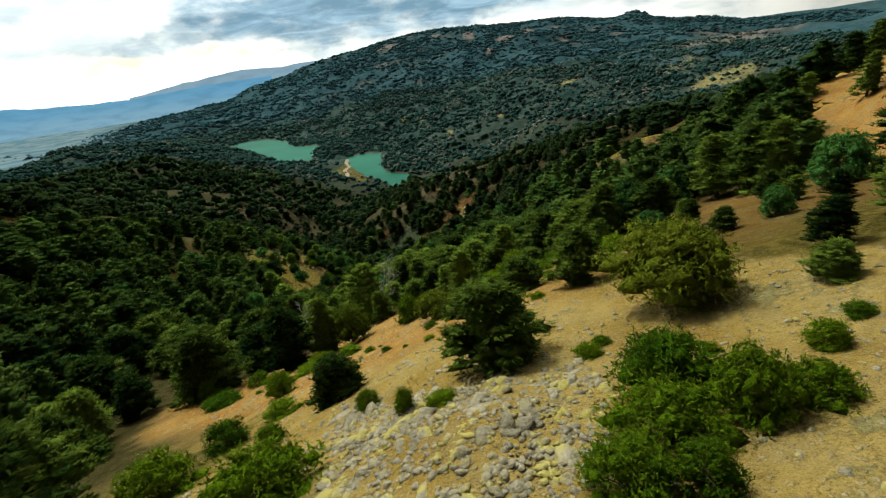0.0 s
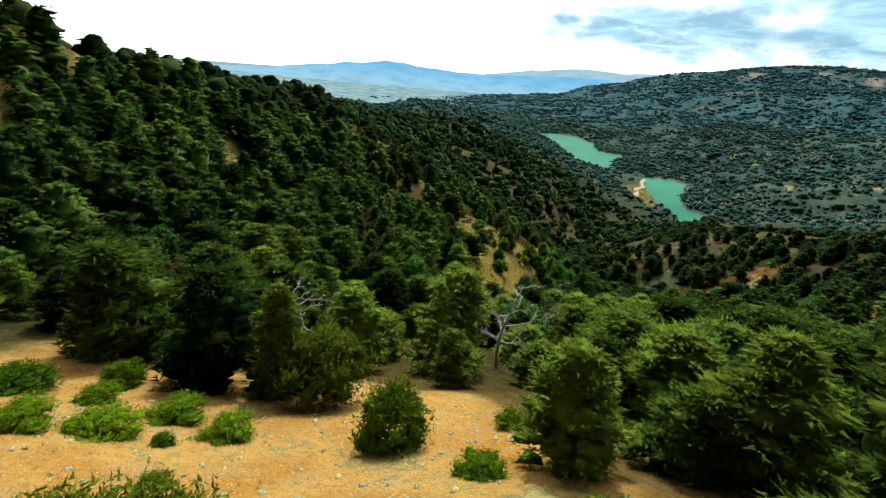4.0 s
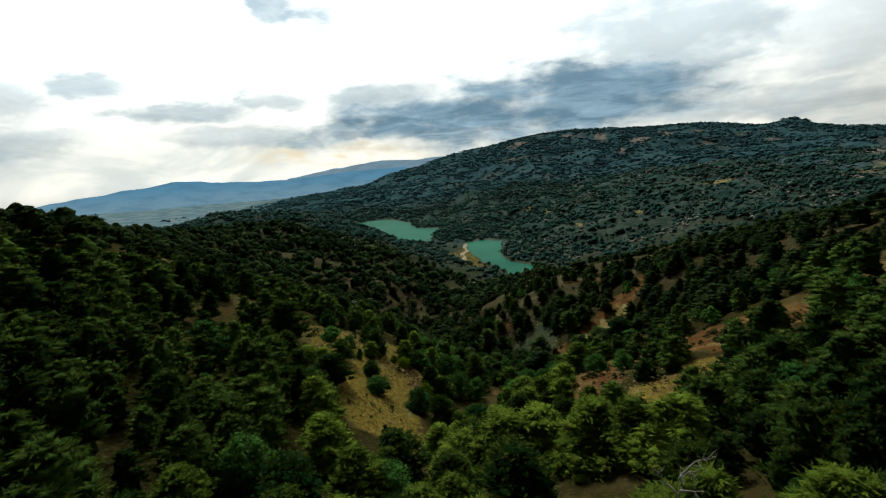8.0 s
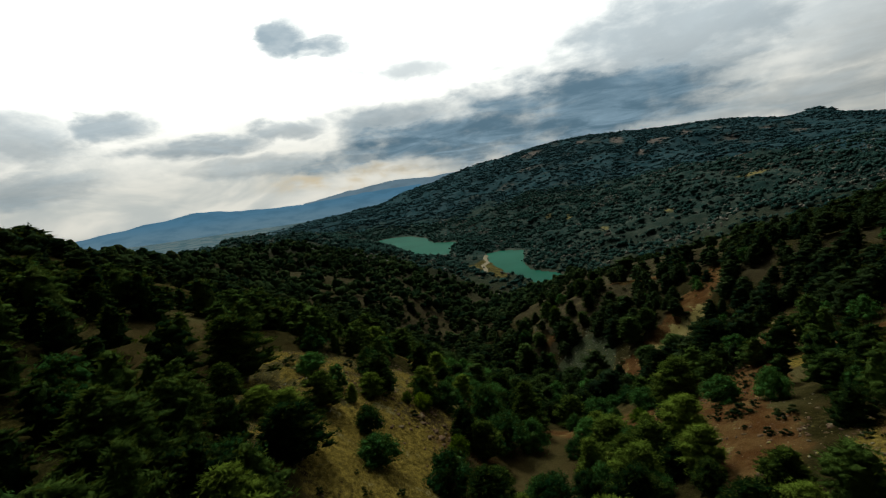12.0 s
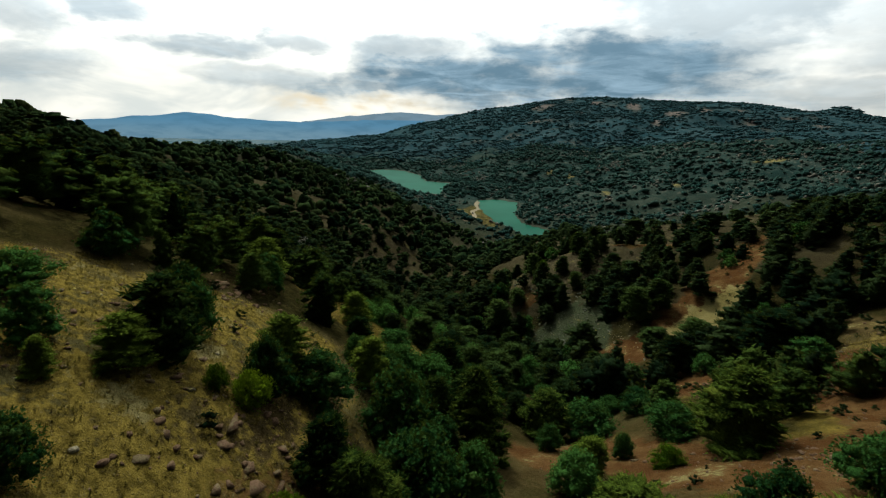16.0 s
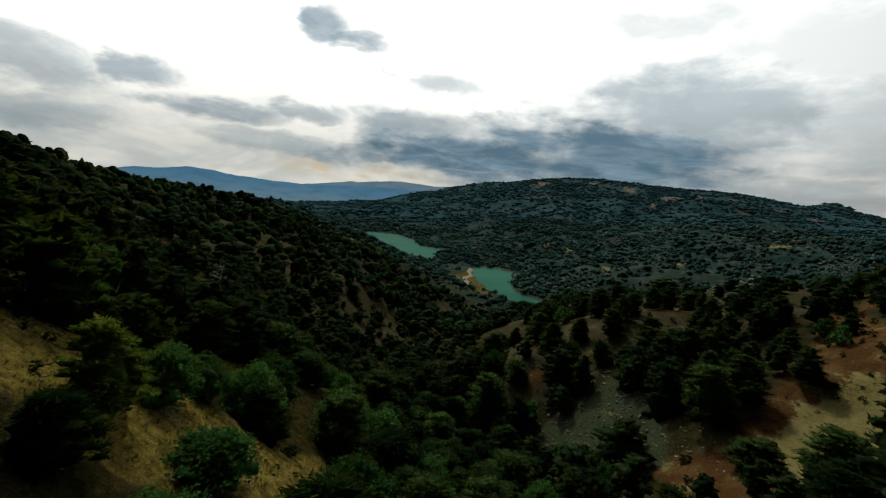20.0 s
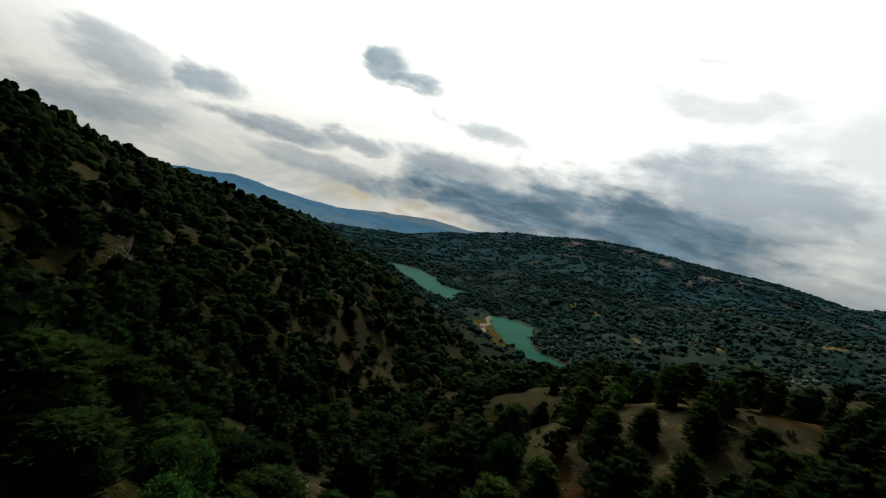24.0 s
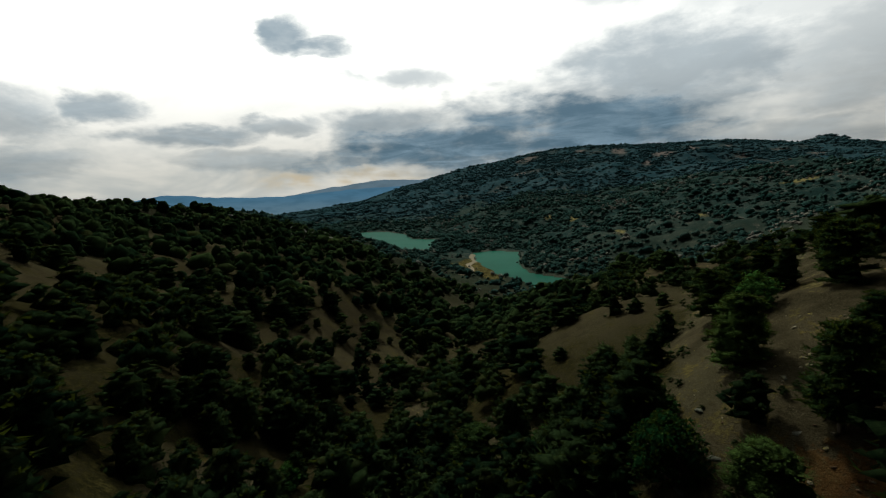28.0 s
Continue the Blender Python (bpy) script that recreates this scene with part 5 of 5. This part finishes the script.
def far_clump(count, fine=False):
    """Trees as they show from afar: a few crowns of unlike size grown together."""
    def make(rng):
        lumps = []
        for k in range(count):
            a, r = rng.uniform(0, 6.28), 0.0 if k == 0 else rng.uniform(0.3, 0.62)
            wide = rng.uniform(0.16, 0.36) if k else 0.4
            tall = wide * rng.uniform(0.9, 1.35)
            lumps.append(clot(np.array([math.cos(a) * r, math.sin(a) * r, tall * 0.6]), np.array([wide, 0, 0]), np.array([0, wide * rng.uniform(0.7, 1.2), 0]), np.array([0, 0, tall]), rng, fine and k == 0))
        return joined(lumps)
    return make


rest = order[SINGLE:]
bx, by, b_away = nx[rest], ny[rest], away[rest]
oaks = rng.random(bx.size) < oakness(bx, by)
tall = rng.uniform(4.6, 9.2, bx.size)
near, mid = b_away < 38, b_away < 80
mid &= ~near
distant = ~(near | mid)
# Trees past y 212 join a wood whose colour carries the shade.
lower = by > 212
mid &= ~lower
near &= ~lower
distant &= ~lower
grove("pine_wood_close", "dark green pines on the slopes close by", M_WOOD_PINE, [small_pine(52, 16, 0.088, 0.032, 4, 0.66, 0.13)] * 10, bx[~oaks & near], by[~oaks & near], tall[~oaks & near] * 0.9, rng, (0.72, 1.1))
grove("pine_wood_near", "dark green pines covering the near slopes", M_WOOD_PINE, [small_pine(34, 7, 0.105, 0.042, 4, 0.70, 0.16)] * 9, bx[~oaks & mid], by[~oaks & mid], tall[~oaks & mid], rng, (0.72, 1.1))
grove("juniper_wood", "pines and junipers in the lower valley, darkened in colour for the shade there", M_SHADED_JUNIPER, [small_pine(30, 6, 0.105, 0.042, 4, 0.70, 0.17)] * 9, bx[~oaks & lower], by[~oaks & lower], tall[~oaks & lower], rng, (0.75, 1.15))
grove("pine_wood", "dark green pines covering the valley sides", M_WOOD_PINE, [small_pine(20, 4, 0.11, 0.045, 6, 0.74, 0.23)] * 9, bx[~oaks & distant], by[~oaks & distant], tall[~oaks & distant], rng, (0.75, 1.15))
grove("oak_wood", "bright green oaks along the valley bottom", M_WOOD_OAK, [small_oak(30, 30, 0.075, 0.045, False, 0.72)] * 5, bx[oaks], by[oaks], tall[oaks] * 0.75, rng, (0.95, 1.3))


def ring(x0, x1, y0, y1, cell, holes, rate):
    x, y = scatter(x0, x1, y0, y1, cell, rng)
    ok = (rng.random(x.size) < wood_density(x, y) * rate) & (height_at(x, y) > 1.4)
    for a, b, c, d in holes:
        ok &= ~((x > a) & (x < b) & (y > c) & (y < d))
    bearing = np.degrees(np.arctan2(x + 20, y + 20))
    ok &= (bearing > -92) & (bearing < 58)
    return x[ok], y[ok]


NEAR_BOX, MID_BOX = (-130, 70, -30, 330), (-440, 160, -60, 640)
def thinned(x, y, size, seed, low):
    """Leave the trees of a far wood in drifts, with stony gaps between them."""
    keep = rng.random(x.size) < np.clip(low + 4.5 * (fractal(x, y, size, seed, 4) - 0.42), 0.10, 1.0)
    return x[keep], y[keep]


mx, my = thinned(*ring(-440, 160, -60, 640, 6.0, [NEAR_BOX], 1.0), 38, 405, 0.78)
close = np.hypot(mx + 60, my - 270) < 175
grove("hillside_wood_near", "dark round junipers and pines on the stony valley side, valley shade added to their colour", M_SHADED_JUNIPER, [small_pine(17, 3, 0.12, 0.05, 5, 0.66, 0.2)] * 6 + [small_oak(9, 9, 0.13, 0.07, False, 0.95)] * 4, mx[close], my[close], 2.6 + 6.0 * rng.random(close.sum()) ** 1.5, rng, (0.95, 1.5))
grove("hillside_wood", "dense dark pines and junipers on the valley sides, valley shade added to their colour", M_SHADED_JUNIPER, [small_pine(6, 0, 0.1, 0.1, 4, 0.88, 0.26)] * 5 + [far_clump(4, True)] * 7, mx[~close], my[~close], 3.0 + 6.5 * rng.random((~close).sum()) ** 1.6, rng, (0.95, 1.5))
fx, fy = thinned(*ring(-1150, 900, -60, 1560, 8.0, [MID_BOX], 1.0), 55, 401, 0.72)
halfway = np.hypot(fx + 60, fy - 200) < 760
grove("far_hill_wood", "dark scattered trees on the hills round the reservoir", M_FAR_HAZED, [far_clump(3, True)] * 10, fx[halfway], fy[halfway], 2.5 + 7.0 * rng.random(halfway.sum()) ** 1.7, rng, (1.0, 1.7))
grove("hill_wood_beyond_lake", "dark woods on the hills beyond the reservoir", M_FAR_HAZED, [far_clump(3)] * 10, fx[~halfway], fy[~halfway], 3.0 + 9.0 * rng.random((~halfway).sum()) ** 1.7, rng, (1.0, 1.8))
cx, cy = scatter(-900, 900, 560, 1560, 9.0, rng)
ok = (rng.random(cx.size) < 0.03 + 0.9 * np.clip((fractal(cx, cy, 70, 411, 4) - 0.55) * 5, 0, 1)) & (height_at(cx, cy) > 2.0) & (np.degrees(np.arctan2(cx, cy)) < 48)
grove("hill_crags", "pale crags and boulders among the trees of the hills round the reservoir", M_CRAG, [far_clump(3, True)] * 8, cx[ok], cy[ok], rng.uniform(2.0, 6.5, ok.sum()), rng, (0.8, 1.6))
hx, hy = thinned(*ring(-1700, 1700, 1500, 2960, 13.5, [], 1.0), 130, 403, 0.78)
grove("mountain_wood", "dark woods on the broad far mountain", M_MOUNTAIN_HAZED, [far_clump(3)] * 10, hx, hy, 4.0 + 9.0 * rng.random(hx.size) ** 1.7, rng, (1.3, 2.6))


# ---------------------------------------------------------------- rocks and stones
def boulder(seed, flat=0.6):
    """A broken, angular block about 1 m across: the hull of points on a rough slab."""
    rng = np.random.default_rng(seed)
    bm = bmesh.new()
    for _ in range(12):
        p = unit(rng.normal(0, 1, 3)) * rng.uniform(0.42, 0.56)
        p = np.clip(p, -0.40, 0.40)
        bm.verts.new((p[0] * 1.15, p[1] * 0.95, p[2] * flat))
    hull = bmesh.ops.convex_hull(bm, input=bm.verts[:])
    bmesh.ops.delete(bm, geom=list({v for v in hull["geom_interior"] + hull["geom_unused"] if isinstance(v, bmesh.types.BMVert)}), context="VERTS")
    bmesh.ops.triangulate(bm, faces=bm.faces[:])
    bm.verts.index_update()
    verts = np.array([v.co[:] for v in bm.verts])
    faces = np.array([[v.index for v in f.verts] for f in bm.faces])
    bm.free()
    return verts, faces


BOULDERS = {}
for name, mat in (("pale", M_ROCK), ("red", M_ROCK_RED), ("grey", M_ROCK_GREY)):
    BOULDERS[name] = [mesh_of(f"{name}_boulder", *boulder(40 + 7 * k + len(name), 0.45 + 0.08 * k), mat) for k in range(6)]
ROCK_LABELS = {"pale": "pale lichen-stained rock on the bare slope", "red": "dark red-brown rock in an eroded bank", "grey": "grey broken rock on the scree"}


def lay_rocks(tone, x, y, size, dip=(0, 0)):
    """Rocks set into the ground; dip: the tilt that the beds of an outcrop share."""
    tall = 1.0
    for k in range(len(x)):
        ob = new("rock", BOULDERS[tone][int(rng.integers(0, 6))])
        s = float(size[k])
        ob.matrix_basis = pose(x[k], y[k], float(height_at(x[k], y[k])) - (0.14 if dip[0] else 0.12) * s, dip[0] + rng.normal(0, 14), dip[1] + rng.normal(0, 14), rng.normal(40, 25) if dip[0] else rng.uniform(0, 360)) @ Matrix.Diagonal((s * rng.uniform(0.8, 1.5), s, s * tall * rng.uniform(0.45, 0.85), 1))
        tagged(ob, ROCK_LABELS[tone], "rock", f"{tone} rocks")


def clump(cx, cy, sx, sy, count):
    return cx + rng.normal(0, sx, count), cy + rng.normal(0, sy, count)


OUTCROP = [(-7.3, 18.1), (-3.6, 14.6), (-0.8, 13.9), (2.8, 13.2), (3.5, 11.3), (2.2, 7.0), (0.1, 6.6), (-4.2, 8.2), (-5.2, 11.7)]
px, py = rng.uniform(-7.5, 3.6, 700), rng.uniform(6.5, 18.2, 700)
ok = inside(px + rng.normal(0, 0.3, 700), py + rng.normal(0, 0.3, 700), OUTCROP)
px, py = px[ok][:150], py[ok][:150]
lay_rocks("pale", px, py, 0.35 + 1.0 * rng.random(px.size) ** 2.2, (16, -12))
ox, oy = rng.uniform(-7.5, 3.6, 6000), rng.uniform(6.5, 18.2, 6000)
ok = inside(ox + rng.normal(0, 0.6, 6000), oy + rng.normal(0, 0.6, 6000), OUTCROP)
OUTCROP_STONES = ox[ok], oy[ok]
lay_rocks("pale", *clump(-2.5, 17.5, 2.0, 2.5, 14), rng.uniform(0.2, 0.7, 14))
lay_rocks("pale", [3.4, 6.8, 9.5, 14.5, 11.5], [13.5, 13.6, 4.6, 17.5, 9.0], [0.8, 0.8, 1.5, 0.7, 0.6])
lay_rocks("pale", rng.uniform(-20, 20, 20), rng.uniform(8, 48, 20), rng.uniform(0.15, 0.45, 20))
lay_rocks("red", *clump(-59.8, 160.5, 2.2, 2.6, 18), rng.uniform(0.6, 2.2, 18))
lay_rocks("red", *clump(-79.4, 182, 1.6, 1.5, 12), rng.uniform(0.8, 2.2, 12))
lay_rocks("red", *clump(-4, 214, 5, 7, 14), rng.uniform(0.6, 2.2, 14))
lay_rocks("red", *clump(-9, 213, 5, 2.5, 16), 0.4 + 1.6 * rng.random(16) ** 2)
lay_rocks("red", *clump(15, 245, 6, 5, 14), 0.5 + 2.2 * rng.random(14) ** 2)
lay_rocks("red", *clump(-19, 183, 4, 2.5, 12), 0.3 + 1.1 * rng.random(12) ** 2)
lay_rocks("red", *clump(-72, 166, 3.5, 6, 14), 0.2 + 0.8 * rng.random(14) ** 2)
lay_rocks("red", *clump(-10, 156, 4, 5, 10), 0.3 + 1.4 * rng.random(10) ** 2)
lay_rocks("grey", *clump(-40, 287, 4, 4, 12), rng.uniform(0.8, 2.6, 12))
lay_rocks("grey", *clump(-22, 250, 4, 3, 10), rng.uniform(0.4, 1.4, 10))
lay_rocks("grey", *clump(-57, 296, 4, 6, 8), rng.uniform(0.6, 1.8, 8))


def stones(name, label, mat, x, y, size):
    """Loose stones, too many to count, as one mesh."""
    small = [boulder(700 + k, 0.55) for k in range(5)]
    verts, faces, at = [], [], 0
    z = height_at(x, y)
    for k in range(len(x)):
        v, f = small[k % 5]
        a = rng.uniform(0, 6.28)
        c, s = math.cos(a) * size[k], math.sin(a) * size[k]
        verts.append(np.stack([v[:, 0] * c - v[:, 1] * s + x[k], v[:, 0] * s + v[:, 1] * c + y[k], v[:, 2] * size[k] + z[k]], -1))
        faces.append(f + at)
        at += len(v)
    return tagged(new(name, mesh_of(name, np.concatenate(verts), np.concatenate(faces), mat)), label, "stones", kind="stuff")


def tufts(name, label, mat, x, y, size):
    """Dry grass in small tufts."""
    n, z = len(x), height_at(x, y)
    k = 6
    at = np.repeat(np.stack([x, y, z], -1), k, 0)
    a = rng.uniform(0, 6.28, n * k)
    out = np.stack([np.cos(a), np.sin(a), np.zeros(n * k)], -1)
    side = np.stack([-np.sin(a), np.cos(a), np.zeros(n * k)], -1)
    s = np.repeat(size, k)[:, None] * rng.uniform(0.6, 1.2, (n * k, 1))
    v = np.stack([at + side * s * 0.12 - (0, 0, 0.03), at + out * s * 0.7 + np.array([0, 0, 1.0]) * s, at - side * s * 0.12 - (0, 0, 0.03)], 1).reshape(-1, 3)
    me = mesh_of(name, v, np.arange(n * k * 3).reshape(-1, 3), mat)
    me.attributes.new("tint", "FLOAT", "POINT").data.foreach_set("value", np.repeat(rng.random(n), k * 3).astype(np.float32))
    return tagged(new(name, me), label, "grass", kind="stuff")


M_STRAW = leaf_material("straw", (0.16, 0.12, 0.035), (0.34, 0.27, 0.09), (0.12, 0.15, 0.03), True)
gx, gy = rng.uniform(-34, 40, 5200), rng.uniform(0, 56, 5200)
ok = (openness(gx, gy, ("near",)) > 0.5) & (rng.random(5200) < 0.25 + 0.9 * (fractal(gx, gy, 9, 211, 3) > 0.5))
tufts("dry_grass", "thin tufts of dry grass on the stony soil", M_STRAW, gx[ok], gy[ok], rng.uniform(0.06, 0.16, ok.sum()))
gx, gy = rng.uniform(-100, 12, 90000), rng.uniform(126, 300, 90000)
ok = np.where(gy < 235, openness(gx, gy, ("grass", "bare")), openness(gx, gy, ("grass",))) > 0.4
tufts("slope_grass", "golden dry grass in tufts on the open slopes", M_STRAW, gx[ok], gy[ok], rng.uniform(0.10, 0.30, ok.sum()))

stones("outcrop_stones", "broken yellow-lichened stones of the outcrop", M_ROCK, *OUTCROP_STONES, 0.06 + 0.40 * rng.random(OUTCROP_STONES[0].size) ** 3)
sx, sy = rng.uniform(-30, 36, 8000), rng.uniform(2, 54, 8000)
ok = openness(sx, sy, ("near",)) > 0.5
stones("loose_stones", "loose pale stones on the ochre soil", M_ROCK, sx[ok], sy[ok], 0.08 + 0.34 * rng.random(ok.sum()) ** 3.5)
gx, gy = clump(-42, 272, 7, 6, 900)
stones("scree_stones", "grey-green broken stones of a scree slope", M_ROCK_GREY, gx, gy, 0.15 + 0.9 * rng.random(900) ** 4)
lx, ly = rng.uniform(-135, 45, 9000), rng.uniform(60, 360, 9000)
ok = (openness(lx, ly, ("bare", "red", "grass")) > 0.5) & (rng.random(9000) < 0.12 + 0.75 * (fractal(lx, ly, 14, 301, 3) > 0.52)) & apart_from_placed(lx, ly)
grove("low_scrub", "low dark scrub and thorn bushes dotted over the open slopes", M_SHADED_JUNIPER, [small_oak(7, 9, 0.16, 0.08, False, 0.9)] * 6, lx[ok], ly[ok], 0.35 + 1.1 * rng.random(ok.sum()) ** 2.2, rng, (1.1, 2.0))

sx, sy = rng.uniform(-95, 10, 4200), rng.uniform(128, 300, 4200)
ok = openness(sx, sy) > 0.4
stones("slope_stones", "small brown stones on the open slopes", M_ROCK_RED, sx[ok], sy[ok], 0.1 + 0.45 * rng.random(ok.sum()) ** 3)

sx, sy = (np.concatenate(v) for v in zip(*(clump(*c, 150) for c in ((-9, 213, 6, 4), (15, 245, 8, 6), (-19, 184, 5, 3), (-72, 166, 5, 8), (-10, 156, 5, 6), (-60, 160, 4, 4), (-80, 182, 3, 3)))))
stones("broken_rock", "broken red-brown rock strewn below the outcrops", M_ROCK_RED, sx, sy, 0.15 + 0.9 * rng.random(sx.size) ** 3)

sx, sy = (np.concatenate(v) for v in zip(*(clump(*c, 170) for c in ((-10, 152, 7, 10), (-4, 214, 8, 6), (-76, 160, 6, 10), (-28, 262, 4, 5), (-48, 300, 8, 10)))))
stones("pale_slope_stones", "pale broken stones strewn over the open slopes", M_ROCK, sx, sy, 0.12 + 0.7 * rng.random(sx.size) ** 4)
